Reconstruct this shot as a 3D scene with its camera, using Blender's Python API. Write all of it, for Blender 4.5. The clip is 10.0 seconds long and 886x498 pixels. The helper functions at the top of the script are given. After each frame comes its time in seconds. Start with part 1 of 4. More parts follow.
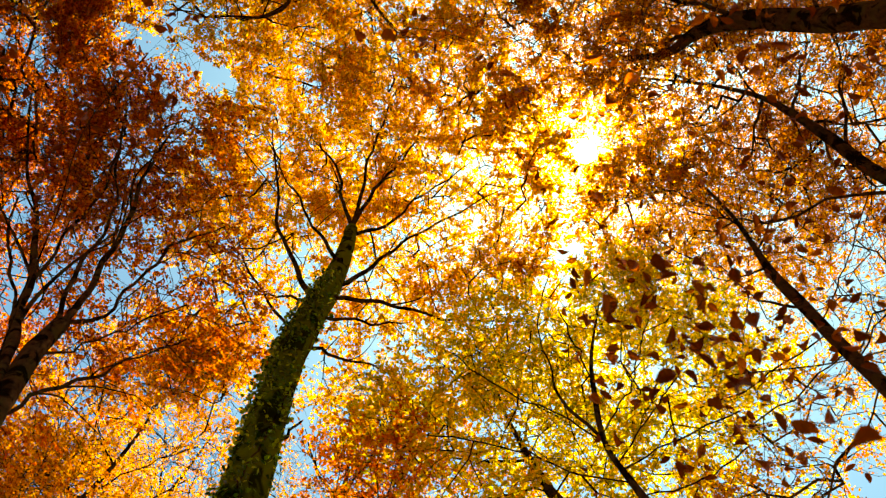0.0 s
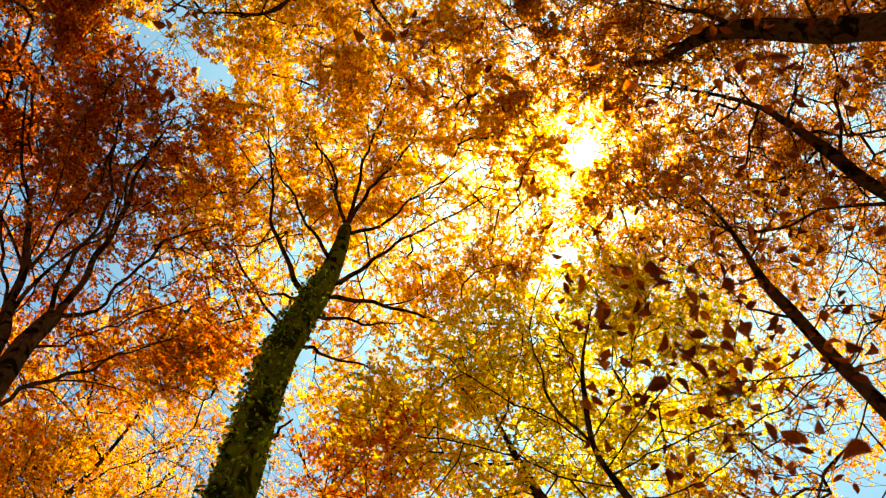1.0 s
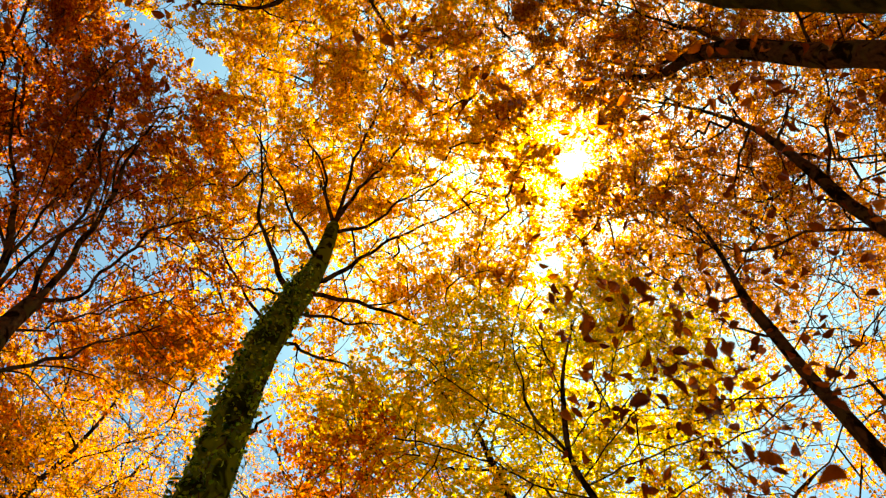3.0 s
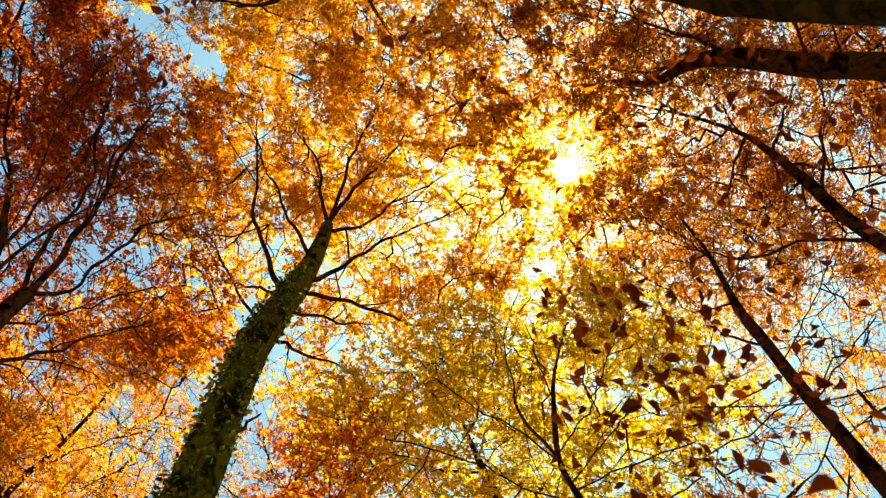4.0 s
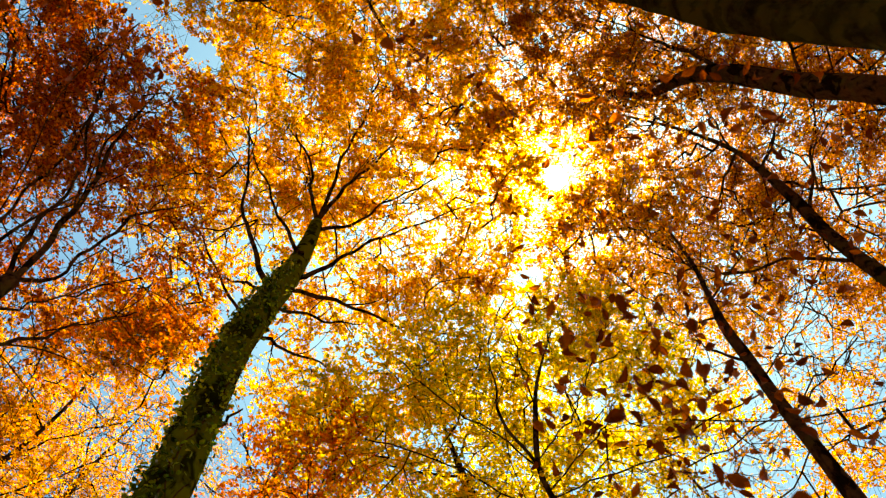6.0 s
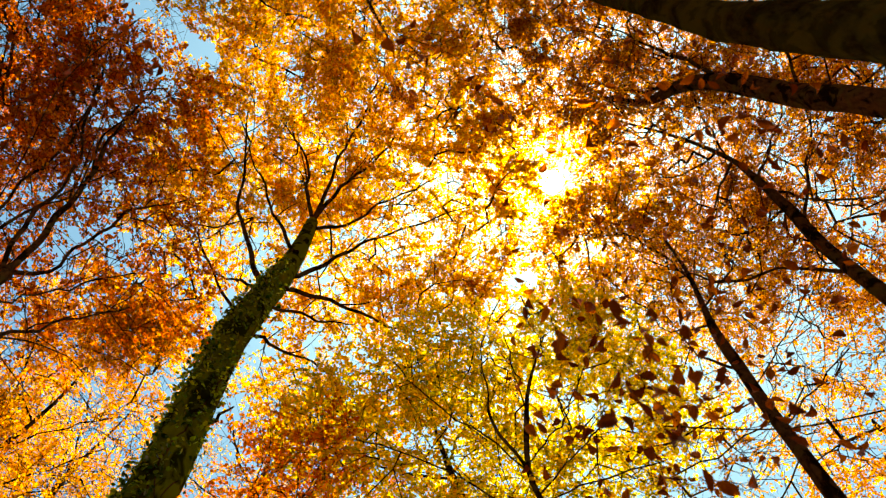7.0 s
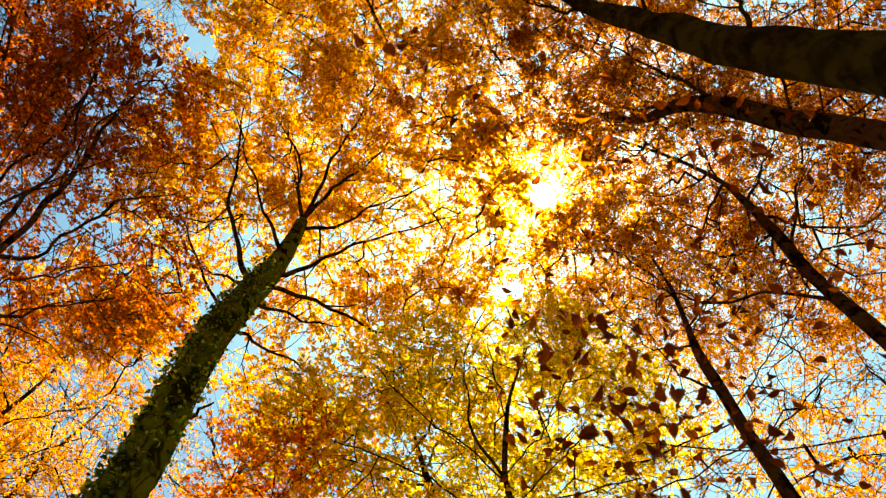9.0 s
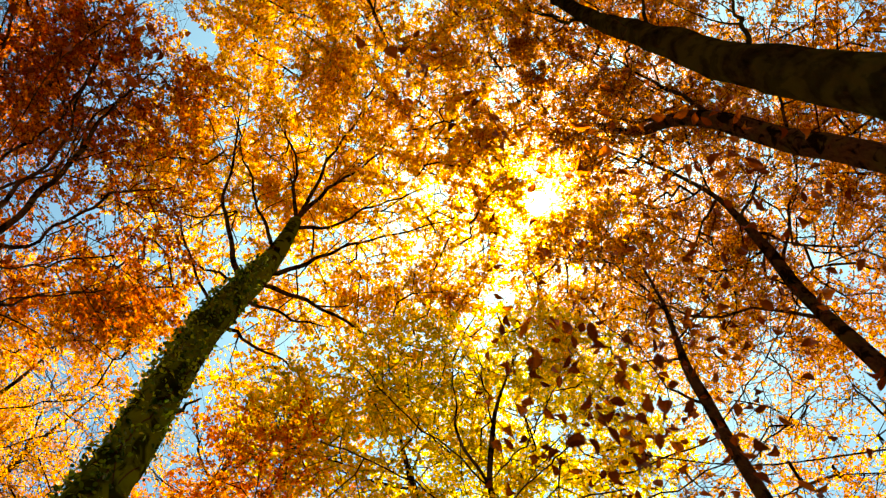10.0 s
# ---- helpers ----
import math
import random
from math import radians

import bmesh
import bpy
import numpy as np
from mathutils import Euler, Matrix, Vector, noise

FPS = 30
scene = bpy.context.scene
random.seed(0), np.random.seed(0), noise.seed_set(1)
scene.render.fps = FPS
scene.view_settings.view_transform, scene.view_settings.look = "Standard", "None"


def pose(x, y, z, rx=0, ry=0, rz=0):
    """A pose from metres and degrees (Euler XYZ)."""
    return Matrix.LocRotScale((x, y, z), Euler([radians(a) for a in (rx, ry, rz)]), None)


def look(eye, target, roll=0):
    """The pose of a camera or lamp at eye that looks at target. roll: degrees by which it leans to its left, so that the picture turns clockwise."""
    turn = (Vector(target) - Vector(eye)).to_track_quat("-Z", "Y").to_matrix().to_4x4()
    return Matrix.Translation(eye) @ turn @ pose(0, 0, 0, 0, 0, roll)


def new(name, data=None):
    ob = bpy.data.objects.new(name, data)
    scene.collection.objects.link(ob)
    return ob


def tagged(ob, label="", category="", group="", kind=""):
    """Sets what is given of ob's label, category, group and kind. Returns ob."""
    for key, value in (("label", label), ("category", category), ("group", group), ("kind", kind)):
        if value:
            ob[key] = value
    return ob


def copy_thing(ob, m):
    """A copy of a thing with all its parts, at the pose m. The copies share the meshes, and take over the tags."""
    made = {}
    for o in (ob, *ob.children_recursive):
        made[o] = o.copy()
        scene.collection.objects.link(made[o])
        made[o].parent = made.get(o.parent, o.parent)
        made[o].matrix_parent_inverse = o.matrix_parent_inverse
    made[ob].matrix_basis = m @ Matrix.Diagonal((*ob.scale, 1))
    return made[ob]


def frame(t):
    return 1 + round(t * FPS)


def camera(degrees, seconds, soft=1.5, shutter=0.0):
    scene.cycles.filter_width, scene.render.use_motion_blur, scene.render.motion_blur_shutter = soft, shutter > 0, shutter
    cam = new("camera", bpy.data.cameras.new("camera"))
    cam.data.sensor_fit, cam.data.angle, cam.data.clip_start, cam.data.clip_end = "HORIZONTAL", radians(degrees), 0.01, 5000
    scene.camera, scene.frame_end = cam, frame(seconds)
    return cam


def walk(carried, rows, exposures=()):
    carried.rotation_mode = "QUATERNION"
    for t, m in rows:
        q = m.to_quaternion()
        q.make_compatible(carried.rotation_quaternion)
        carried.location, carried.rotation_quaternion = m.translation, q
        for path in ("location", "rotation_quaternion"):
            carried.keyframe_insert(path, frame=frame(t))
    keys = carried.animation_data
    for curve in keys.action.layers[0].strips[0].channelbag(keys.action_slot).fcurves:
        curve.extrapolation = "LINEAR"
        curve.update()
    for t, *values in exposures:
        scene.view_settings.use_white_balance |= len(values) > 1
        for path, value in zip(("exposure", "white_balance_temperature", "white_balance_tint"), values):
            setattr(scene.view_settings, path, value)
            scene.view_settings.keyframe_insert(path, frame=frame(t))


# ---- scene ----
cam = camera(54.0, 10.0, soft=1.25)
cam.data.dof.use_dof = True                               # the leaves close by are a little out of focus
cam.data.dof.focus_distance = 14.0
cam.data.dof.aperture_fstop = 4.5
walk(cam, [
    (0.0, pose(0.000, 0.000, 1.600, 162.81, -2.28, -7.31)),
    (0.5, pose(-0.004, -0.003, 1.599, 162.87, -2.24, -7.89)),
    (1.0, pose(-0.007, -0.006, 1.599, 162.94, -2.24, -8.65)),
    (1.5, pose(-0.011, -0.009, 1.597, 162.98, -2.24, -9.36)),
    (2.0, pose(-0.014, -0.011, 1.596, 163.04, -2.23, -10.13)),
    (2.5, pose(-0.017, -0.014, 1.594, 163.14, -2.22, -10.96)),
    (4.0, pose(-0.027, -0.019, 1.588, 163.38, -2.11, -12.97)),
    (4.5, pose(-0.030, -0.020, 1.586, 163.43, -2.12, -13.73)),
    (5.0, pose(-0.033, -0.021, 1.583, 163.50, -2.07, -14.33)),
    (5.5, pose(-0.036, -0.022, 1.580, 163.59, -2.03, -14.92)),
    (7.0, pose(-0.044, -0.022, 1.569, 163.84, -2.01, -16.82)),
    (7.5, pose(-0.046, -0.022, 1.565, 164.01, -2.05, -17.64)),
    (8.0, pose(-0.049, -0.021, 1.560, 164.11, -2.04, -18.28)),
    (8.5, pose(-0.051, -0.020, 1.556, 164.28, -2.06, -19.06)),
    (9.0, pose(-0.054, -0.019, 1.551, 164.43, -2.06, -19.94)),
    (9.5, pose(-0.056, -0.018, 1.546, 164.63, -2.14, -21.10)),
    (10.0, pose(-0.058, -0.016, 1.540, 164.82, -2.16, -22.12)),
], exposures=[(0.0, 1.88, 9600, 3), (10.0, 1.88, 9600, 3)])

# ---------------------------------------------------------------- light
SUN_WAY = Vector((0.1439, 0.1676, 0.9753)).normalized()      # from the ground towards the sun
SUN_ELEVATION = math.asin(SUN_WAY.z)
SUN_AZIMUTH = math.atan2(SUN_WAY.x, SUN_WAY.y)

world = bpy.data.worlds.new("sky")
world.use_nodes = True
scene.world = world
wn = world.node_tree
sky = wn.nodes.new("ShaderNodeTexSky")
sky.sky_type = "NISHITA"
sky.sun_disc = False
sky.sun_elevation = SUN_ELEVATION
sky.sun_rotation = SUN_AZIMUTH
sky.air_density = 1.0
sky.dust_density = 1.1
sky.ozone_density = 0.0
clear_air = wn.nodes.new("ShaderNodeMix")               # crisp autumn air: a cleaner, more cyan blue
clear_air.data_type, clear_air.blend_type = "RGBA", "MULTIPLY"
clear_air.inputs["Factor"].default_value = 1.0
clear_air.inputs["B"].default_value = (0.44, 0.87, 1.10, 1)
wn.links.new(sky.outputs[0], clear_air.inputs["A"])
wn.links.new(clear_air.outputs["Result"], wn.nodes["Background"].inputs[0])
wn.nodes["Background"].inputs[1].default_value = 0.064

sun_data = bpy.data.lights.new("sun", "SUN")
sun_data.energy = 4.4
sun_data.angle = radians(0.5)
sun_data.color = (1.0, 0.90, 0.72)
sun = new("sun", sun_data)
sun.matrix_world = look(SUN_WAY * 60, (0, 0, 0))


# ---------------------------------------------------------------- materials
def nodes_of(name):
    m = bpy.data.materials.new(name)
    m.use_nodes = True
    m.node_tree.nodes.clear()
    return m, m.node_tree.nodes, m.node_tree.links


def leaf_material(name, colours, gloss=0.012, through_share=0.78, forward=0.065, patch=0.9, single=False):
    """Thin autumn leaf: a colour from leaf to leaf, patches over the crown, light scattered through the blade."""
    m, n, l = nodes_of(name)
    out = n.new("ShaderNodeOutputMaterial")
    geo = n.new("ShaderNodeNewGeometry")
    coord = n.new("ShaderNodeTexCoord")
    noise_big = n.new("ShaderNodeTexNoise")
    noise_big.inputs["Scale"].default_value = patch
    noise_big.inputs["Detail"].default_value = 4.5
    noise_big.inputs["Roughness"].default_value = 0.72
    l.new(coord.outputs["Object"], noise_big.inputs["Vector"])
    mix = n.new("ShaderNodeMath")
    mix.operation = "MULTIPLY_ADD"
    mix.inputs[1].default_value = 0.85
    if single:
        l.new(n.new("ShaderNodeObjectInfo").outputs["Random"], mix.inputs[0])
    else:
        l.new(geo.outputs["Random Per Island"], mix.inputs[0])
    shift = n.new("ShaderNodeMath")
    shift.operation = "MULTIPLY_ADD"
    shift.inputs[1].default_value = 1.3
    shift.inputs[2].default_value = -0.57
    l.new(noise_big.outputs["Fac"], shift.inputs[0])
    l.new(shift.outputs[0], mix.inputs[2])
    ramp = n.new("ShaderNodeValToRGB")
    ramp.color_ramp.elements[0].position, ramp.color_ramp.elements[0].color = 0.0, (*colours[0], 1)
    ramp.color_ramp.elements[1].position, ramp.color_ramp.elements[1].color = 1.0, (*colours[-1], 1)
    for i, c in enumerate(colours[1:-1], 1):
        e = ramp.color_ramp.elements.new(i / (len(colours) - 1))
        e.color = (*c, 1)
    l.new(mix.outputs[0], ramp.inputs[0])
    # fine mottling and brown spots on the blade
    spots = n.new("ShaderNodeTexNoise")
    spots.inputs["Scale"].default_value = 55.0
    spots.inputs["Detail"].default_value = 3.0
    l.new(coord.outputs["Object"], spots.inputs["Vector"])
    fade = n.new("ShaderNodeMapRange")
    fade.inputs["From Min"].default_value, fade.inputs["From Max"].default_value = 0.35, 0.75
    fade.inputs["To Min"].default_value, fade.inputs["To Max"].default_value = 1.08, 0.62
    l.new(spots.outputs["Fac"], fade.inputs["Value"])
    tint = n.new("ShaderNodeMix")
    tint.data_type, tint.blend_type = "RGBA", "MULTIPLY"
    tint.inputs["Factor"].default_value = 1.0
    l.new(ramp.outputs["Color"], tint.inputs["A"])
    l.new(fade.outputs["Result"], tint.inputs["B"])
    colour = tint.outputs["Result"]
    dull = n.new("ShaderNodeHueSaturation")
    dull.inputs["Saturation"].default_value = 1.05
    dull.inputs["Value"].default_value = 0.4
    l.new(colour, dull.inputs["Color"])
    diffuse = n.new("ShaderNodeBsdfDiffuse")
    l.new(dull.outputs["Color"], diffuse.inputs["Color"])
    translucent = n.new("ShaderNodeBsdfTranslucent")
    l.new(colour, translucent.inputs["Color"])
    ahead = n.new("ShaderNodeBsdfRefraction")
    ahead.inputs["IOR"].default_value = 1.15
    ahead.inputs["Roughness"].default_value = 0.7
    l.new(colour, ahead.inputs["Color"])
    passing = n.new("ShaderNodeMixShader")
    passing.inputs[0].default_value = forward
    l.new(translucent.outputs[0], passing.inputs[1])
    l.new(ahead.outputs[0], passing.inputs[2])
    body = n.new("ShaderNodeMixShader")
    body.inputs[0].default_value = through_share
    l.new(diffuse.outputs[0], body.inputs[1])
    l.new(passing.outputs[0], body.inputs[2])
    shine = n.new("ShaderNodeBsdfGlossy")
    shine.inputs["Roughness"].default_value = 0.45
    coat = n.new("ShaderNodeMixShader")
    fres = n.new("ShaderNodeFresnel")
    fres.inputs["IOR"].default_value = 1.3
    gl = n.new("ShaderNodeMath")
    gl.operation = "MULTIPLY"
    gl.inputs[1].default_value = gloss * 4
    l.new(fres.outputs[0], gl.inputs[0])
    l.new(gl.outputs[0], coat.inputs[0])
    l.new(body.outputs[0], coat.inputs[1])
    l.new(shine.outputs[0], coat.inputs[2])
    l.new(coat.outputs[0], out.inputs["Surface"])
    return m


def bark_material(name, dark, light, moss, moss_share=0.35, scale=7.0, relief=0.6, scar=0.16):
    """Smooth grey-brown bark with lichen blotches, fine cracks and a thin coat of green moss."""
    m, n, l = nodes_of(name)
    out = n.new("ShaderNodeOutputMaterial")
    coord = n.new("ShaderNodeTexCoord")
    stretch = n.new("ShaderNodeMapping")
    stretch.inputs["Scale"].default_value = (1.0, 1.0, 0.35)
    l.new(coord.outputs["Object"], stretch.inputs["Vector"])
    grain = n.new("ShaderNodeTexNoise")
    grain.inputs["Scale"].default_value = scale * 3
    grain.inputs["Detail"].default_value = 6.0
    grain.inputs["Roughness"].default_value = 0.65
    l.new(stretch.outputs[0], grain.inputs["Vector"])
    blotch = n.new("ShaderNodeTexNoise")
    blotch.inputs["Scale"].default_value = scale * 0.5
    blotch.inputs["Detail"].default_value = 4.0
    l.new(coord.outputs["Object"], blotch.inputs["Vector"])
    ramp = n.new("ShaderNodeValToRGB")
    ramp.color_ramp.elements[0].position, ramp.color_ramp.elements[0].color = 0.32, (*dark, 1)
    ramp.color_ramp.elements[1].position, ramp.color_ramp.elements[1].color = 0.7, (*light, 1)
    l.new(grain.outputs["Fac"], ramp.inputs[0])
    where = n.new("ShaderNodeMapRange")
    where.inputs["From Min"].default_value = 0.62 - 0.4 * moss_share
    where.inputs["From Max"].default_value = 0.72 - 0.25 * moss_share
    l.new(blotch.outputs["Fac"], where.inputs["Value"])
    mix = n.new("ShaderNodeMix")
    mix.data_type = "RGBA"
    mix.inputs["B"].default_value = (*moss, 1)
    l.new(where.outputs["Result"], mix.inputs["Factor"])
    l.new(ramp.outputs["Color"], mix.inputs["A"])
    # dark weathered patches and old branch scars
    scar_map = n.new("ShaderNodeMapping")
    scar_map.inputs["Scale"].default_value = (2.2, 2.2, 1.2)
    l.new(coord.outputs["Object"], scar_map.inputs["Vector"])
    scars = n.new("ShaderNodeTexNoise")
    scars.inputs["Scale"].default_value = 2.4
    scars.inputs["Detail"].default_value = 5.0
    scars.inputs["Distortion"].default_value = 0.8
    l.new(scar_map.outputs[0], scars.inputs["Vector"])
    scar_range = n.new("ShaderNodeMapRange")
    scar_range.inputs["From Min"].default_value, scar_range.inputs["From Max"].default_value = 0.50, 0.58
    scar_range.inputs["To Min"].default_value, scar_range.inputs["To Max"].default_value = 1.0, scar
    l.new(scars.outputs["Fac"], scar_range.inputs["Value"])
    worn = n.new("ShaderNodeMix")
    worn.data_type, worn.blend_type = "RGBA", "MULTIPLY"
    worn.inputs["Factor"].default_value = 1.0
    l.new(mix.outputs["Result"], worn.inputs["A"])
    l.new(scar_range.outputs["Result"], worn.inputs["B"])
    bump = n.new("ShaderNodeBump")
    bump.inputs["Strength"].default_value = relief
    bump.inputs["Distance"].default_value = 0.02
    l.new(grain.outputs["Fac"], bump.inputs["Height"])
    skin = n.new("ShaderNodeBsdfPrincipled")
    skin.inputs["Roughness"].default_value = 1.0
    skin.inputs["Specular IOR Level"].default_value = 0.0
    l.new(worn.outputs["Result"], skin.inputs["Base Color"])
    l.new(bump.outputs["Normal"], skin.inputs["Normal"])
    l.new(skin.outputs[0], out.inputs["Surface"])
    return m


LEAF_GOLD = leaf_material("golden_leaf", [(0.50, 0.115, 0.003), (0.82, 0.31, 0.004), (0.94, 0.49, 0.004), (0.97, 0.69, 0.006)])
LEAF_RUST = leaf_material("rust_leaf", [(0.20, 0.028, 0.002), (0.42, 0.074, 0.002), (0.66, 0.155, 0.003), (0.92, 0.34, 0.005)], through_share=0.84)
LEAF_ORANGE = leaf_material("orange_leaf", [(0.46, 0.105, 0.003), (0.76, 0.26, 0.004), (0.91, 0.42, 0.004), (0.95, 0.61, 0.006)])
LEAF_LIME = leaf_material("lime_leaf", [(0.36, 0.37, 0.002), (0.72, 0.60, 0.003), (0.97, 0.69, 0.003), (0.99, 0.50, 0.004)], through_share=0.9)
LEAF_BROWN = leaf_material("brown_leaf", [(0.22, 0.044, 0.003), (0.44, 0.118, 0.004), (0.67, 0.235, 0.004), (0.91, 0.45, 0.006)])
LEAF_RED = leaf_material("red_leaf", [(0.48, 0.075, 0.005), (0.72, 0.16, 0.005), (0.85, 0.27, 0.006), (0.90, 0.42, 0.008)])
# Toned down: the shade these brown leaves hang in is put into the colours.
LEAF_DRY = leaf_material("dry_leaf", [(0.14, 0.026, 0.003), (0.28, 0.055, 0.003), (0.46, 0.115, 0.004)], through_share=0.36, forward=0.1, single=True)
# The brightest ivy tones are sun flecks painted in as leaf colour.
LEAF_IVY = leaf_material("ivy_leaf", [(0.012, 0.036, 0.002), (0.045, 0.12, 0.003), (0.20, 0.36, 0.006), (0.75, 0.92, 0.05)], gloss=0.03, through_share=0.5, forward=0.1)
# Trunk barks darker than real bark: shade and backlight are put into the colours.
BARK_MOSSY = bark_material("mossy_bark", (0.0105, 0.012, 0.0045), (0.036, 0.036, 0.009), (0.078, 0.105, 0.006), 0.9)
BARK_GREY = bark_material("grey_bark", (0.0156, 0.0104, 0.0065), (0.078, 0.0494, 0.0234), (0.065, 0.052, 0.013), 0.35)
# Near-black copy for the close trunk, its backlit shade put into the colour.
BARK_NEAR_SHADE = bark_material("near_bark_shade", (0.005, 0.00438, 0.00187), (0.0275, 0.0225, 0.0075), (0.0325, 0.0312, 0.00625), 0.45, 5.0, 1.0, 0.6)
BARK_DARK = bark_material("dark_bark", (0.0189, 0.0108, 0.0054), (0.0675, 0.0378, 0.0162), (0.0459, 0.0378, 0.0108), 0.25)
TWIG_BARK = bark_material("twig_bark", (0.022, 0.013, 0.005), (0.075, 0.044, 0.018), (0.035, 0.03, 0.009), 0.1, 12.0, 0.2)


# ---------------------------------------------------------------- mesh helpers
def mesh_from(name, verts, faces, material, smooth=False):
    """A mesh from arrays: faces is an (n, 4) or (n, 3) array."""
    me = bpy.data.meshes.new(name)
    verts = np.asarray(verts, np.float32)
    faces = np.asarray(faces, np.int32)
    me.vertices.add(len(verts))
    me.vertices.foreach_set("co", verts.ravel())
    me.loops.add(faces.size)
    me.loops.foreach_set("vertex_index", faces.ravel())
    me.polygons.add(len(faces))
    me.polygons.foreach_set("loop_start", np.arange(0, faces.size, faces.shape[1], dtype=np.int32))
    me.polygons.foreach_set("use_smooth", np.full(len(faces), smooth))
    me.materials.append(material)
    me.update(calc_edges=True)
    return me


def part(name, mesh, parent, label="", kind=""):
    ob = new(name, mesh)
    ob.parent = parent
    return tagged(ob, label, kind=kind)


def smooth_line(points, step):
    """Catmull-Rom through (x, y, z, radius) rows, resampled at about step metres."""
    p = np.array(points, float)
    p = np.vstack([2 * p[0] - p[1], p, 2 * p[-1] - p[-2]])
    rows = []
    for i in range(1, len(p) - 2):
        a, b, c, d = p[i - 1], p[i], p[i + 1], p[i + 2]
        k = max(2, int(np.linalg.norm(c[:3] - b[:3]) / step))
        for u in np.arange(k)[:, None] / k:
            rows.append((0.5 * (2 * b + (c - a) * u + (2 * a - 5 * b + 4 * c - d) * u ** 2 + (3 * b - a - 3 * c + d) * u ** 3)))
    rows.append(p[-2])
    rows = np.array(rows)
    rows[:, 3] = np.maximum(rows[:, 3], 0.004)
    return rows


def tube(rows, sides, rough=0.0, seed=0):
    """Vertices and quads of a tapered tube; rough swells and dents its skin."""
    c, r = rows[:, :3], rows[:, 3]
    way = np.gradient(c, axis=0)
    way /= np.linalg.norm(way, axis=1)[:, None] + 1e-9
    ref = np.array([0.93, 0.31, 0.2]) if abs(way[0, 0]) < 0.8 else np.array([0.1, 0.95, 0.3])
    u = np.cross(way, ref)
    u /= np.linalg.norm(u, axis=1)[:, None] + 1e-9
    v = np.cross(way, u)
    ang = np.arange(sides) * 2 * math.pi / sides
    ring = u[:, None, :] * np.cos(ang)[None, :, None] + v[:, None, :] * np.sin(ang)[None, :, None]
    swell = np.ones((len(c), sides))
    if rough:
        for i in range(len(c)):
            for j in range(sides):
                q = Vector(c[i] * 1.1 + ring[i, j] * 0.5 + seed)
                swell[i, j] += rough * (noise.noise(q) + 0.6 * noise.noise(q * 3.1))
    verts = (c[:, None, :] + ring * (r[:, None] * swell)[:, :, None]).reshape(-1, 3)
    i, j = np.meshgrid(np.arange(len(c) - 1), np.arange(sides), indexing="ij")
    a, b = i * sides + j, i * sides + (j + 1) % sides
    quads = np.stack([a, b, b + sides, a + sides], -1).reshape(-1, 4)
    return verts, quads


def joined(pieces):
    verts, faces, base = [], [], 0
    for v, f in pieces:
        verts.append(v)
        faces.append(f + base)
        base += len(v)
    return np.vstack(verts), np.vstack(faces)


# one blade, one unit long along x, folded a little along its midrib
BLADE = np.array([(0, 0, 0), (0.48, -0.37, 0.08), (1.0, 0, -0.06), (0.48, 0.37, 0.08)])
BLADE_FACES = np.array([(0, 1, 2, 3)])


# the same blade with a rounder, ovate outline: two halves that meet at the midrib
OVATE = np.array([(0, 0, 0), (0.25, -0.25, 0.05), (0.60, -0.25, 0.07), (0.89, 0, -0.05), (0.60, 0.25, 0.07), (0.25, 0.25, 0.05)])
OVATE_FACES = np.array([(0, 1, 2, 3), (0, 3, 4, 5)])


def blades(places, ways, ups, sizes, ovate=False):
    """Leaves at the places, each along its way with its face towards up."""
    x = ways / (np.linalg.norm(ways, axis=1)[:, None] + 1e-9)
    y = np.cross(ups, x)
    y /= np.linalg.norm(y, axis=1)[:, None] + 1e-9
    z = np.cross(x, y)
    shape, quads = (OVATE, OVATE_FACES) if ovate else (BLADE, BLADE_FACES)
    b = shape[None] * sizes[:, None, None]
    verts = places[:, None] + b[..., 0:1] * x[:, None] + b[..., 1:2] * y[:, None] + b[..., 2:3] * z[:, None]
    faces = quads[None] + (np.arange(len(places)) * len(shape))[:, None, None]
    return verts.reshape(-1, 3), faces.reshape(-1, 4)


def crown_points(rng, lobes, per_cubic, layers, clumpy, seed):
    """Places of leafy sprays in a union of lobes, thinned into clumps with gaps."""
    got, dense = [], []
    for x, y, z, r, share in lobes:
        if share < 0:                                        # a gap in the canopy
            continue
        n = rng.poisson(per_cubic * min(share, 1.2) * 6.7 * r ** 2)
        q = rng.normal(size=(n, 3))
        q /= np.linalg.norm(q, axis=1)[:, None]
        q *= (rng.random(n) ** (1 / 2.6))[:, None] * r * 1.06
        q[:, 2] = q[:, 2] * min(0.5, 1.0 / r) - 0.3
        got.append(q + (x, y, z))
        dense.append(np.full(n, share))
    p, dense = np.vstack(got), np.concatenate(dense)
    for x, y, z, r, share in lobes:
        if share < 0:
            stay = np.hypot(p[:, 0] - x, p[:, 1] - y) > r + 0.17
            p, dense = p[stay], dense[stay]
    # leaves fill the light: few sprays above one another, more in some clumps, none in the gaps between
    order = rng.permutation(len(p))
    held, luck, keep = {}, {}, []
    for i in order:
        a = p[i]
        clump = noise.noise(Vector((a[0] * 0.75, a[1] * 0.75, seed))) + 0.7 * noise.noise(Vector((a[0] * 2.0, a[1] * 2.0, seed + 7)))
        cell = (int(a[0] // 0.34), int(a[1] // 0.34))
        if cell not in luck:
            luck[cell], held[cell] = rng.random(), 0
        if held[cell] + luck[cell] < layers * dense[i] * (1 + clumpy * clump):
            held[cell] += 1
            keep.append(i)
    return p[keep]


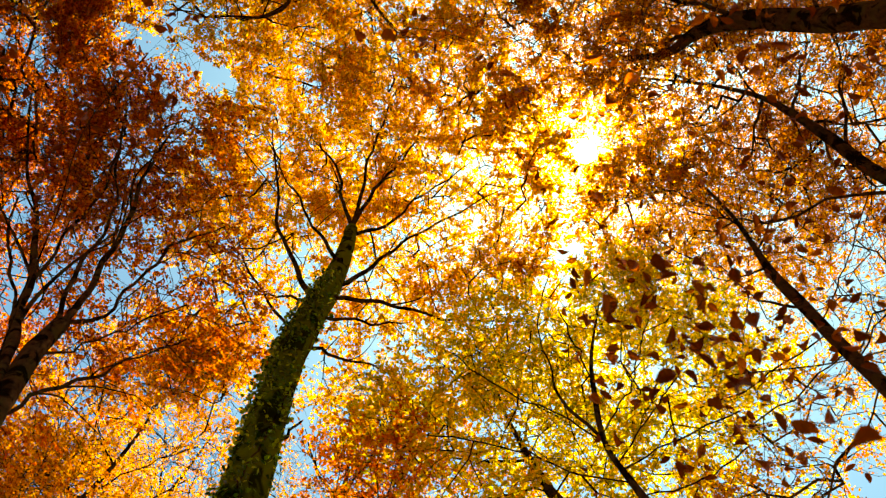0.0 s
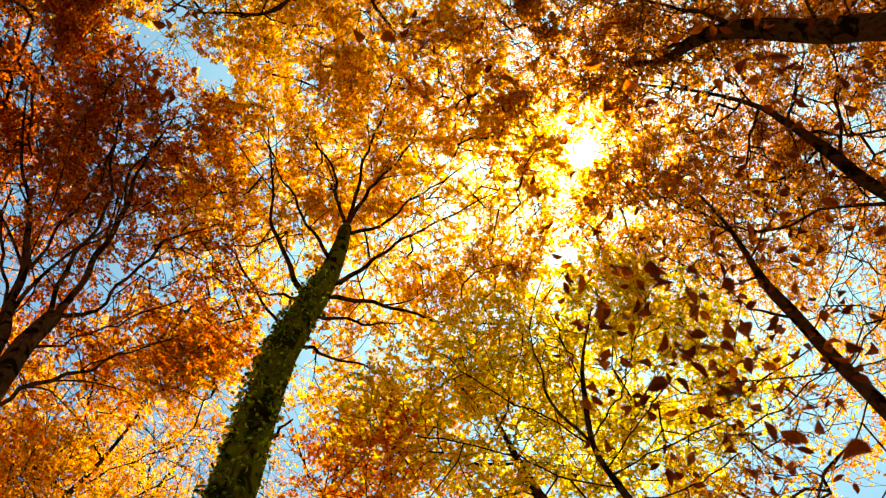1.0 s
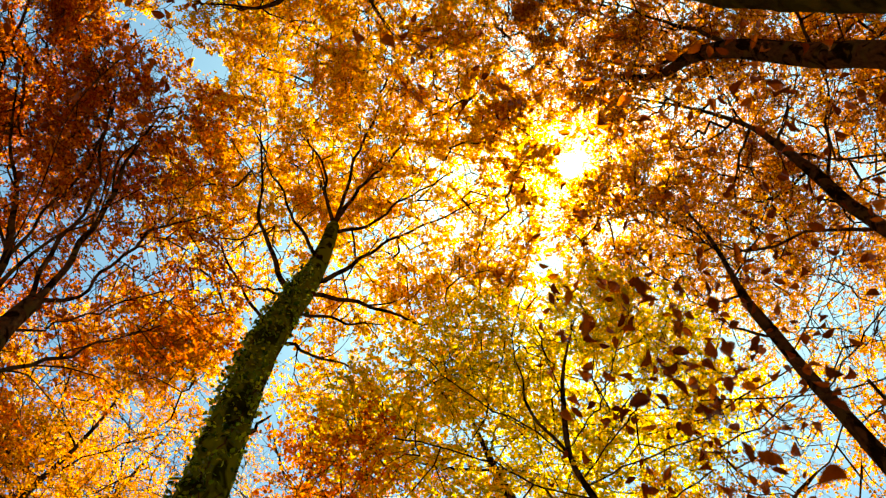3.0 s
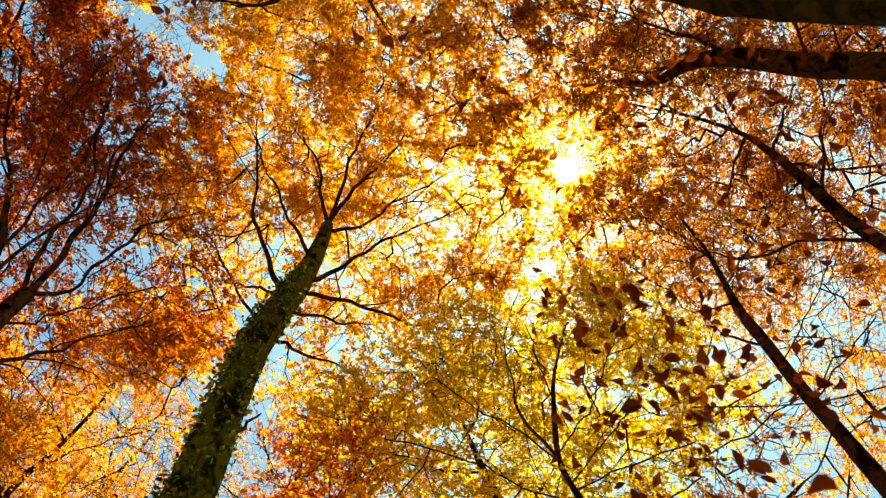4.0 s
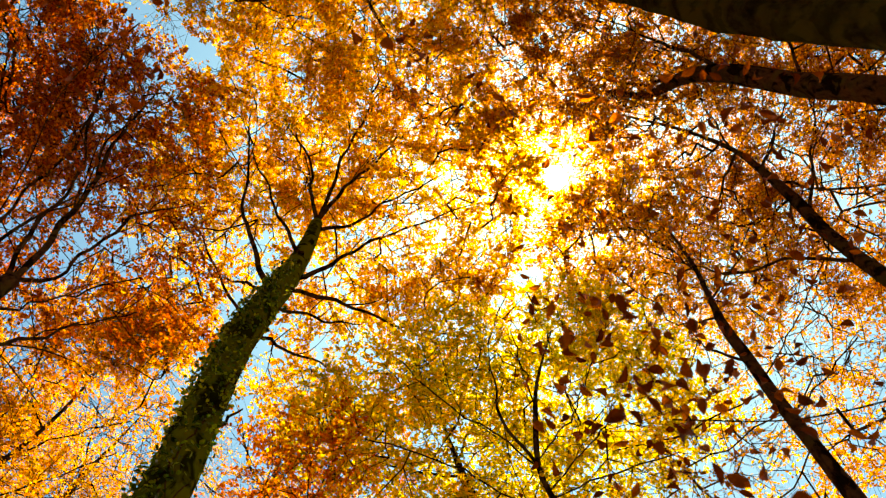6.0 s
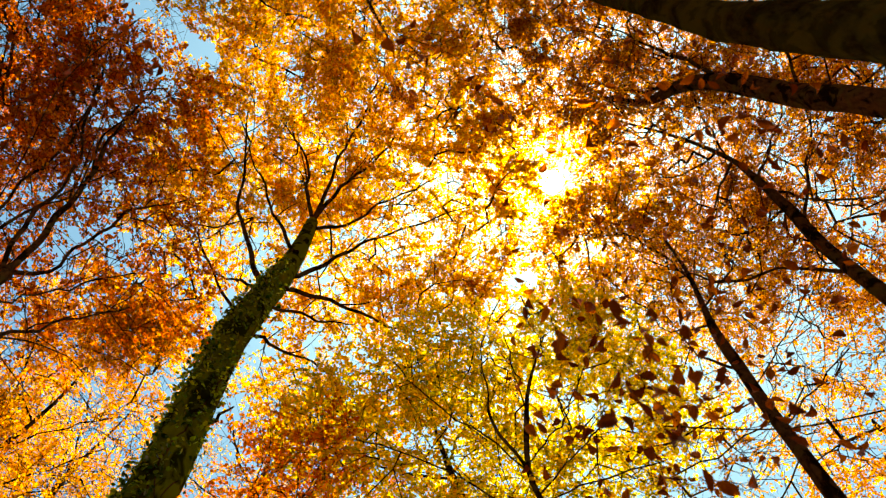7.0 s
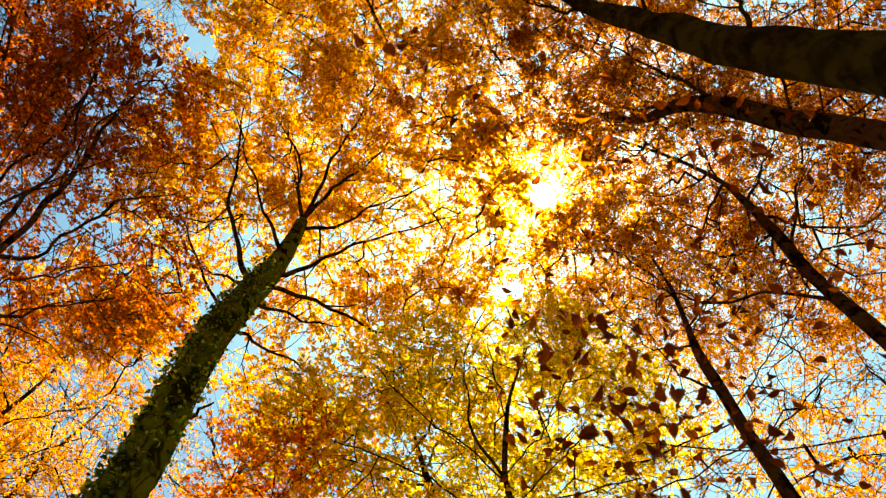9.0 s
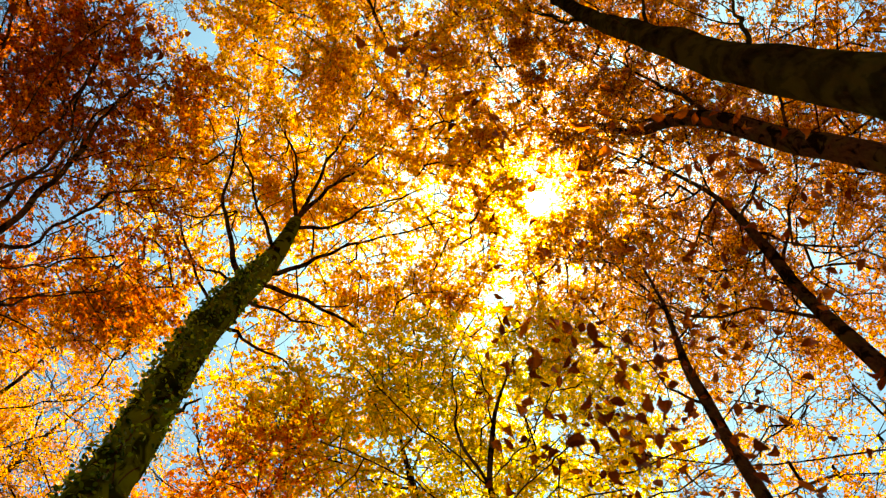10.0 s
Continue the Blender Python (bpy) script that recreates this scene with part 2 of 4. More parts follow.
def grow(rng, stems, targets, thrift=0.12, sway=0.1, step=0.32, most=6, wobble=0.02):
    """Branch chains that join every target to the stems, each by the cheapest way."""
    pos, run = [], []
    for rows, start in stems:
        d = np.r_[0, np.cumsum(np.linalg.norm(np.diff(rows[:, :3], axis=0), axis=1))]
        pos.append(rows[:, :3])
        run.append(d + start)
    pos, run = np.vstack(pos), np.concatenate(run)
    n0 = len(pos)
    cap = n0 + len(targets) * (most + 1)
    P, L = np.empty((cap, 3)), np.empty(cap)
    parent, load = np.full(cap, -1), np.zeros(cap)
    P[:n0], L[:n0] = pos, run
    n = n0
    near = np.array([np.min(np.sum((pos - t) ** 2, axis=1)) for t in targets])
    chains = []
    for k in np.argsort(near):
        t = targets[k]
        away = t - P[:n]
        dist = np.linalg.norm(away, axis=1)
        cost = dist + thrift * L[:n] + 0.9 * np.maximum(0, -away[:, 2])
        j = int(np.argmin(cost))
        steps = int(min(most, max(1, dist[j] / step)))
        chain = [j]
        bend = rng.normal(0, sway * dist[j], 3)
        for s in range(1, steps + 1):
            u = s / steps
            q = P[j] + (t - P[j]) * u + bend * math.sin(math.pi * u) + rng.normal(0, wobble, 3)
            q[2] -= 0.06 * dist[j] * math.sin(math.pi * u)
            P[n], L[n], parent[n] = q, L[chain[-1]] + dist[j] / steps, chain[-1]
            chain.append(n)
            n += 1
        chains.append(chain)
    for i in range(n - 1, n0 - 1, -1):
        load[i] += 1
        load[parent[i]] += load[i]
    return P[:n], load[:n], chains, n0


def spray(rng, tips, ways, leaf, leaves_each):
    """Flat sprays: a zigzag twig with side twiglets and alternate leaves. Returns wood and leaf arrays."""
    n = len(tips)
    ways = ways.copy()
    ways[:, 2] *= 0.35
    ways += rng.normal(0, 0.25, (n, 3))
    ways[:, 2] -= 0.05
    x = ways / np.linalg.norm(ways, axis=1)[:, None]
    up = np.array([0, 0, 1.0]) + rng.normal(0, 0.28, (n, 3))
    y = np.cross(up, x)
    y /= np.linalg.norm(y, axis=1)[:, None]
    z = np.cross(x, y)
    size = rng.uniform(0.75, 1.3, n)
    wood, sets = [], []
    m = leaves_each
    tw = 5
    for k in range(tw):                        # the main twig and four side twiglets
        a0 = 0.0 if k == 0 else 0.12 + 0.13 * k
        side = 0 if k == 0 else (1 if k % 2 else -1)
        length = 0.62 if k == 0 else 0.36 - 0.03 * k
        turn = side * 0.85 + rng.normal(0, 0.15, n)
        base = tips + x * (a0 * 0.62 * size)[:, None]
        d = x * np.cos(turn)[:, None] + y * np.sin(turn)[:, None]
        end = base + d * (length * size)[:, None] + z * rng.normal(0, 0.05, n)[:, None]
        wood.append((base, end, 0.0055 if k == 0 else 0.004))
        count = m // 3 if k == 0 else (m - m // 3) // 4
        for i in range(count):
            u = (i + 0.7) / count * 0.98
            s = 1 if i % 2 else -1
            t2 = turn + s * 0.75 + rng.normal(0, 0.3, n)
            at = base + (end - base) * u
            w = x * np.cos(t2)[:, None] + y * np.sin(t2)[:, None] + z * rng.normal(-0.15, 0.3, n)[:, None]
            upl = z + rng.normal(0, 0.6, (n, 3))
            sets.append((at, w, upl, leaf * rng.uniform(0.7, 1.2, n)))
    at = np.vstack([s[0] for s in sets])
    w = np.vstack([s[1] for s in sets])
    upl = np.vstack([s[2] for s in sets])
    sz = np.concatenate([s[3] for s in sets])
    keep = rng.random(len(at)) < 0.88
    return wood, (at[keep], w[keep], upl[keep], sz[keep])


def sticks(a, b, r):
    """Thin three-sided sticks from a to b."""
    d = b - a
    d /= np.linalg.norm(d, axis=1)[:, None] + 1e-9
    u = np.cross(d, np.array([0.31, 0.2, 0.93]))
    u /= np.linalg.norm(u, axis=1)[:, None] + 1e-9
    v = np.cross(d, u)
    ring = [u, -0.5 * u + 0.87 * v, -0.5 * u - 0.87 * v]
    verts = np.stack([a + q * r for q in ring] + [b + q * r * 0.45 for q in ring], 1)
    f = np.array([(0, 1, 4, 3), (1, 2, 5, 4), (2, 0, 3, 5)])
    faces = f[None] + (np.arange(len(a)) * 6)[:, None, None]
    return verts.reshape(-1, 3), faces.reshape(-1, 4)


# ---------------------------------------------------------------- where the canopy lets the sky through
def canopy_gaps():
    """Rows (x, y, r, share), placed to fit the camera's view: a gap r wide at CANOPY height above (x, y), and the share
    of leaves that are missing in it.
    """
    # a long rift between the rust-red and the golden crown
    rift = [(-6.22, 1.55, 0.12, 0.8), (-5.98, 1.64, 0.17, 0.9), (-5.71, 1.72, 0.19, 0.95), (-5.45, 1.82, 0.19, 0.95), (-5.18, 1.90, 0.14, 0.8), (-4.95, 1.96, 0.16, 0.95),
            (-4.74, 2.03, 0.19, 1), (-4.52, 2.13, 0.19, 1), (-4.30, 2.22, 0.18, 1), (-4.12, 2.36, 0.15, 1), (-4.01, 2.58, 0.09, 0.9), (-4.67, 3.04, 0.13, 0.6),
            (-4.65, 3.42, 0.16, 0.8), (-4.45, 3.81, 0.16, 0.8), (-4.77, 3.68, 0.13, 0.6), (-4.35, 4.12, 0.11, 0.6)]
    # the opening round the sun and the rift below it
    opening = [(2.19, 2.60, 0.35, 0.6), (1.69, 2.19, 0.26, 0.6), (1.45, 1.95, 0.20, 0.5), (2.57, 2.05, 0.20, 0.5), (2.86, 2.28, 0.16, 0.4), (2.16, 3.22, 0.20, 0.85),
               (2.19, 3.64, 0.18, 0.7), (2.20, 4.07, 0.18, 0.75), (2.38, 4.48, 0.20, 1), (2.21, 4.65, 0.15, 0.95), (2.55, 4.64, 0.11, 0.9)]
    # thin foliage between the golden and the yellow-green crown
    thin_gold = [(0.91, 4.12, 0.33, 0.5), (1.38, 4.13, 0.29, 0.5), (1.67, 3.80, 0.22, 0.45), (0.82, 4.90, 0.27, 0.55), (0.49, 4.59, 0.29, 0.45), (-0.07, 4.59, 0.37, 0.3),
                 (-0.88, 4.92, 0.37, 0.3), (1.94, 5.19, 0.16, 0.9), (1.85, 5.75, 0.13, 0.45), (2.32, 5.05, 0.14, 0.9), (0.98, 5.27, 0.18, 0.3)]
    # open sky beside the ivy-covered trunk
    beside_trunk = [(-2.12, 9.82, 0.27, 0.65), (-2.45, 9.34, 0.18, 0.65), (-1.92, 8.12, 0.37, 0.36), (-2.23, 8.05, 0.22, 0.36), (-1.41, 7.92, 0.35, 0.3), (-0.70, 8.51, 0.18, 0.68),
                    (-1.55, 9.08, 0.39, 0.29), (-1.35, 9.83, 0.31, 0.25), (-1.88, 10.34, 0.24, 0.61), (-1.01, 8.24, 0.27, 0.29)]
    # thin places in the low crowns and the rust-red one
    thin_low = [(-4.84, 9.84, 0.41, 0.56), (-4.27, 9.62, 0.27, 0.64), (-4.00, 10.37, 0.29, 0.7), (-5.53, 9.81, 0.35, 0.45), (-4.39, 10.72, 0.29, 0.64), (-3.95, 6.96, 0.24, 0.4),
                (-3.53, 6.61, 0.18, 0.35), (-7.62, 1.98, 0.43, 0.25), (-7.23, 2.52, 0.35, 0.25), (-7.14, 6.31, 0.14, 0.55), (-7.90, 6.25, 0.16, 0.35), (-8.22, 6.07, 0.20, 0.35)]
    # open sky behind the slim leaning beech
    behind_slim = [(7.62, 3.83, 0.37, 0.75), (7.58, 4.44, 0.35, 0.65), (8.05, 5.00, 0.35, 0.65), (7.67, 5.98, 0.41, 0.6), (8.61, 7.04, 0.47, 0.75), (9.09, 8.36, 0.43, 0.75),
                   (7.87, 7.16, 0.41, 0.65), (7.52, 7.96, 0.47, 0.6), (5.08, 6.48, 0.20, 0.5), (8.07, 8.77, 0.41, 0.6), (6.21, 6.19, 0.29, 0.4)]
    # thin places high in the brown crowns
    thin_brown = [(4.55, 0.87, 0.49, 0.3), (5.76, 0.61, 0.57, 0.35), (6.71, 0.49, 0.39, 0.4), (4.24, 1.69, 0.27, 0.28), (6.84, 1.34, 0.37, 0.32), (6.36, 2.94, 0.22, 0.3),
                  (5.42, 3.28, 0.16, 0.3), (7.14, 3.20, 0.29, 0.35), (4.75, 3.06, 0.18, 0.3), (0.52, 0.77, 0.41, 0.4), (0.27, 1.07, 0.24, 0.35), (0.99, 1.26, 0.24, 0.35)]
    # thin places inside the golden crown
    thin_inside = [(-2.27, 2.37, 0.17, 0.3), (-3.30, 5.15, 0.27, 0.35), (-2.45, 3.84, 0.17, 0.3), (-3.60, 5.55, 0.22, 0.35), (-0.80, 1.59, 0.13, 0.5), (-3.11, 3.35, 0.17, 0.3),
                   (-2.53, 5.49, 0.15, 0.4), (-1.89, 1.14, 0.27, 0.25), (-1.45, 0.70, 0.22, 0.3)]
    # more thin places beyond the low crowns
    thin_beyond = [(-5.27, 10.21, 0.46, 0.6), (-5.33, 11.31, 0.51, 0.55), (-4.55, 10.70, 0.41, 0.55), (-4.29, 9.92, 0.31, 0.4), (-4.85, 11.79, 0.41, 0.4), (-3.88, 6.84, 0.20, 0.5),
                   (-5.21, 6.32, 0.20, 0.4), (-4.30, 3.89, 0.12, 0.5), (-4.83, 5.00, 0.14, 0.4)]
    # open sky past the slim leaning beech
    past_slim = [(7.90, 4.58, 0.46, 0.7), (8.68, 4.25, 0.43, 0.7), (9.34, 3.71, 0.43, 0.65), (7.90, 3.69, 0.31, 0.55), (9.41, 4.71, 0.31, 0.45), (5.72, 4.50, 0.18, 0.4),
                 (8.38, 6.21, 0.51, 0.5), (9.48, 5.74, 0.41, 0.45), (10.42, 5.20, 0.41, 0.4), (8.11, 1.10, 0.20, 0.5)]
    # thin places over the thick near trunk
    thin_over = [(5.11, -1.95, 0.41, 0.5), (4.37, -1.75, 0.31, 0.4), (7.45, -0.08, 0.26, 0.55), (6.44, 0.11, 0.20, 0.5), (4.75, 0.27, 0.20, 0.4), (3.83, 1.30, 0.20, 0.4),
                 (0.49, 0.64, 0.22, 0.5), (1.02, 1.00, 0.16, 0.5), (-0.13, 0.18, 0.20, 0.4)]
    return np.array(rift + opening + thin_gold + beside_trunk + thin_low + behind_slim + thin_brown + thin_inside + thin_beyond + past_slim + thin_over)


CANOPY = 17.0
CAMERA_SPOT = np.array((0.0, 0.0, 1.6))                        # the camera's place: the gaps are cut along its lines of sight
GAPS = canopy_gaps()


def flattened(p):
    """Places carried along the camera's lines of sight to the canopy's height: x, y."""
    return (p[:, :2] - CAMERA_SPOT[:2]) * ((CANOPY - CAMERA_SPOT[2]) / np.maximum(p[:, 2] - CAMERA_SPOT[2], 0.5))[:, None]


def field(p, scale, seed):
    return np.array([noise.noise(Vector((x * scale, y * scale, z * scale + seed))) for x, y, z in p])


def outside_gaps(rng, p, soft=1.0, least=0.0):
    """False for what falls into a gap as the camera sees it; the rims are ragged."""
    q = flattened(p)
    flat = np.column_stack([q, np.zeros(len(q))])
    ragged = 1 + 0.7 * field(flat, 2.6, 5.0) + 0.5 * field(flat, 6.5, 9.0)
    luck = rng.random(len(p))
    stay = np.ones(len(p), bool)
    for x, y, r, share in GAPS[GAPS[:, 3] >= least]:
        inside = np.hypot(q[:, 0] - x, q[:, 1] - y) < r * ragged * soft
        stay &= ~(inside & (luck < share))
    return stay


def clear_before_limb(rng, p, rows, share):
    """False for most of what hides a limb from the camera, so that the wood shows in its view."""
    q, under = flattened(p), np.zeros(len(p), bool)
    c = flattened(rows[:, :3])
    wide = rows[:, 3] * (CANOPY - CAMERA_SPOT[2]) / np.maximum(rows[:, 2] - CAMERA_SPOT[2], 0.5) + 0.05
    for (x, y), z, w in zip(c, rows[:, 2], wide):
        under |= (np.abs(q[:, 0] - x) < w) & (np.abs(q[:, 1] - y) < w) & (p[:, 2] < z + 0.1)
    return ~(under & (rng.random(len(p)) < share))


def tree(label, bark, leaf_mat, trunk, limbs, lobes, seed, per_cubic=80.0, leaf=0.062, leaves_each=80, layers=4.8, clumpy=0.8, trunk_sides=16, limb_bark=None, twig_cap=0.022, twig=0.0030, rough=0.13, side_branches=3, ovate=False, airy=-0.46, clearing=True, bare=0.86):
    """A whole tree: trunk and limbs along their lines, twigs grown out to the crown's sprays, and the leaves. With
    clearing on, leaves are thinned to fit the camera's view.
    """
    rng = np.random.default_rng(seed)
    base = Vector(trunk[0][:3])
    root = tagged(new("tree"), label, "tree", "trees of the autumn wood")
    root.location = (base.x, base.y, 0)
    off = np.array((base.x, base.y, 0.0))
    line = smooth_line(trunk, 0.22)
    low = np.clip(1 - line[:, 2] / 0.9, 0, 1)
    line[:, 3] *= 1 + 0.7 * low ** 2                      # root flare
    stems = [(line[line[:, 2] > 3.5], 0.0)]
    v, f = tube(line, trunk_sides, rough, seed)
    part("trunk", mesh_from("trunk", v - off, f, bark, True), root)
    for i, points in enumerate(limbs):
        rows = smooth_line(points, 0.18)
        rows[:, 3] *= 0.88
        wave = rng.normal(0, 1, 6)
        u = np.linspace(0, 1, len(rows))
        for a in range(3):
            rows[:, a] += 0.026 * np.sin(u * math.pi) * (np.sin(u * 15 + wave[a]) + 0.6 * np.sin(u * 34 + wave[a + 3]))
        v, f = tube(rows, 9, 0.12, seed + i)
        limb = part("limb", mesh_from("limb", v - off, f, limb_bark or bark, True), root)
        stems.append((rows, 1.5))
        if len(rows) > 9:
            reach = np.linalg.norm(rows[-1, :3] - rows[0, :3])
            for k in range(side_branches):
                j = int(len(rows) * (0.28 + 0.5 * (k + rng.random()) / side_branches))
                ahead = rows[min(j + 4, len(rows) - 1), :3] - rows[j, :3]
                ahead /= np.linalg.norm(ahead) + 1e-9
                across = np.cross(ahead, rng.normal(0, 1, 3))
                across /= np.linalg.norm(across) + 1e-9
                way = ahead + across * rng.uniform(0.6, 1.0)
                way /= np.linalg.norm(way)
                far = reach * rng.uniform(0.22, 0.42)
                root_r = rows[j, 3] * rng.uniform(0.4, 0.62)
                bow = across * -0.14 * far + rng.normal(0, 0.06 * far, 3)
                shoot = [(*(rows[j, :3] + way * far * s + bow * math.sin(s * 3.0) + rng.normal(0, 0.018 * min(1, s * 9), 3) + (0, 0, 0.12 * far * s * s)), root_r * (1 - 0.8 * s)) for s in (0, 0.2, 0.4, 0.6, 0.8, 1.0)]
                shoot = smooth_line(shoot, 0.12)
                v, f = tube(shoot, 6)
                part("branch", mesh_from("branch", v - off, f, limb_bark or bark, True), limb)
                stems.append((shoot, 2.5))
    targets = crown_points(rng, lobes, per_cubic, layers, clumpy, seed * 1.7)
    if clearing:
        targets = targets[outside_gaps(rng, targets, 0.9, 0.75)]
    P, load, chains, n0 = grow(rng, stems, targets)
    pieces, ends, ways = [], [], []
    for chain in chains:
        idx = chain
        r = twig * np.maximum(load[idx], 1) ** 0.38
        r[0] = min(r[0], r[1] * 1.25) if len(r) > 1 else r[0]
        r = np.minimum(r, twig_cap)
        rows = np.column_stack([P[idx], r])
        pieces.append(tube(rows, 4))
        ends.append(P[idx[-1]])
        ways.append(P[idx[-1]] - P[idx[-2]])
    ends, ways = np.array(ends), np.array(ways)
    ways /= np.linalg.norm(ways, axis=1)[:, None] + 1e-9
    wood, leaves = spray(rng, ends, ways, leaf, leaves_each)
    for a, b, r in wood:                                     # each twig bends once
        if clearing:
            clear = outside_gaps(rng, b, 0.9, 0.75)
            a, b = a[clear], b[clear]
        knee = a + (b - a) * 0.5 + rng.normal(0, 0.035, a.shape)
        pieces += [sticks(a, knee, r), sticks(knee, b, r * 0.6)]
    v, f = joined(pieces)
    part("twig_mass", mesh_from("twig_mass", v - off, f, TWIG_BARK), root, kind="stuff")
    # leaves in clumps whose holes line up for the camera, thinned at its gaps and before the limbs
    at = leaves[0]
    stay = outside_gaps(rng, at) if clearing else np.ones(len(at), bool)
    flat = np.column_stack([flattened(at), 0.22 * at[:, 2]])
    fine = field(flat * (1, 1, 0.2), 11.0, 2.0)
    stay &= 0.8 * field(flat, 2.0, seed * 3.1) + 0.95 * field(flat * (1, 1, 0.4), 5.0, 4.0) + 1.0 * fine > airy + rng.normal(0, 0.07, len(at))
    for rows, start in stems:
        if start < 2 and clearing:
            stay &= clear_before_limb(rng, at, rows[::2], bare)
    v, f = blades(*(a[stay] for a in leaves), ovate)
    part("foliage", mesh_from("foliage", v - off, f, leaf_mat), root, kind="stuff")
    return root


# ---------------------------------------------------------------- the ground and the sun
def ground_material():
    m, n, l = nodes_of("leaf_litter")
    out = n.new("ShaderNodeOutputMaterial")
    coord = n.new("ShaderNodeTexCoord")
    cells = n.new("ShaderNodeTexVoronoi")
    cells.inputs["Scale"].default_value = 14.0
    l.new(coord.outputs["Object"], cells.inputs["Vector"])
    soft = n.new("ShaderNodeTexNoise")
    soft.inputs["Scale"].default_value = 0.7
    soft.inputs["Detail"].default_value = 6.0
    l.new(coord.outputs["Object"], soft.inputs["Vector"])
    ramp = n.new("ShaderNodeValToRGB")
    ramp.color_ramp.elements[0].color = (0.10, 0.042, 0.014, 1)
    ramp.color_ramp.elements[1].color = (0.42, 0.17, 0.04, 1)
    l.new(cells.outputs["Color"], ramp.inputs[0])
    mix = n.new("ShaderNodeMix")
    mix.data_type = "RGBA"
    mix.inputs["B"].default_value = (0.12, 0.055, 0.02, 1)
    l.new(soft.outputs["Fac"], mix.inputs["Factor"])
    l.new(ramp.outputs["Color"], mix.inputs["A"])
    skin = n.new("ShaderNodeBsdfPrincipled")
    skin.inputs["Roughness"].default_value = 0.9
    l.new(mix.outputs["Result"], skin.inputs["Base Color"])
    bump = n.new("ShaderNodeBump")
    bump.inputs["Distance"].default_value = 0.03
    l.new(cells.outputs["Distance"], bump.inputs["Height"])
    l.new(bump.outputs["Normal"], skin.inputs["Normal"])
    l.new(skin.outputs[0], out.inputs["Surface"])
    return m


def build_ground():
    edge = np.sign(np.linspace(-1, 1, 121)) * np.abs(np.linspace(-1, 1, 121)) ** 3 * 1500
    gx, gy = np.meshgrid(edge, edge, indexing="ij")
    gz = np.array([0.10 * noise.noise(Vector((x * 0.2, y * 0.2, 0))) for x, y in zip(gx.ravel(), gy.ravel())])
    i, j = np.meshgrid(np.arange(120), np.arange(120), indexing="ij")
    a = i * 121 + j
    quads = np.stack([a, a + 121, a + 122, a + 1], -1).reshape(-1, 4)
    me = mesh_from("ground", np.column_stack([gx.ravel(), gy.ravel(), gz]), quads, ground_material(), True)
    return tagged(new("ground", me), "woodland floor covered in brown fallen leaves", "ground", kind="structure")


build_ground()


def build_sun_disc():
    """The sun, far off, seen white through the crowns; drawn wider than the real disc to hold its glare."""
    m, n, l = nodes_of("sun_glow")
    glow = n.new("ShaderNodeEmission")
    glow.inputs["Color"].default_value = (1.0, 0.93, 0.75, 1)
    glow.inputs["Strength"].default_value = 60.0
    clear = n.new("ShaderNodeBsdfTransparent")              # its own light comes from the sun lamp behind it
    both = n.new("ShaderNodeAddShader")
    l.new(glow.outputs[0], both.inputs[0])
    l.new(clear.outputs[0], both.inputs[1])
    l.new(both.outputs[0], n.new("ShaderNodeOutputMaterial").inputs["Surface"])
    bm = bmesh.new()
    bmesh.ops.create_uvsphere(bm, u_segments=24, v_segments=16, radius=34.0)
    me = bpy.data.meshes.new("sun_disc")
    bm.to_mesh(me)
    bm.free()
    me.materials.append(m)
    ob = tagged(new("sun_disc", me), "white glaring autumn sun in a pale blue sky", "sun", kind="structure")
    ob.location = SUN_WAY * 2600


build_sun_disc()


# ---------------------------------------------------------------- the trees
golden_trunk = [(-1.12, 4.22, -0.1, 0.23), (-1.23, 4.2, 3.68, 0.21), (-1.3, 4.19, 6.08, 0.2), (-1.33, 4.19, 7.18, 0.19), (-1.35, 4.19, 7.88, 0.19),
    (-1.45, 4.18, 9.08, 0.18), (-1.5, 4.13, 10.7, 0.18), (-1.46, 4.15, 12.05, 0.18), (-1.44, 4.16, 13.22, 0.14), (-1.46, 4.1, 14.24, 0.12),
    (-1.5, 4.03, 14.94, 0.1)]


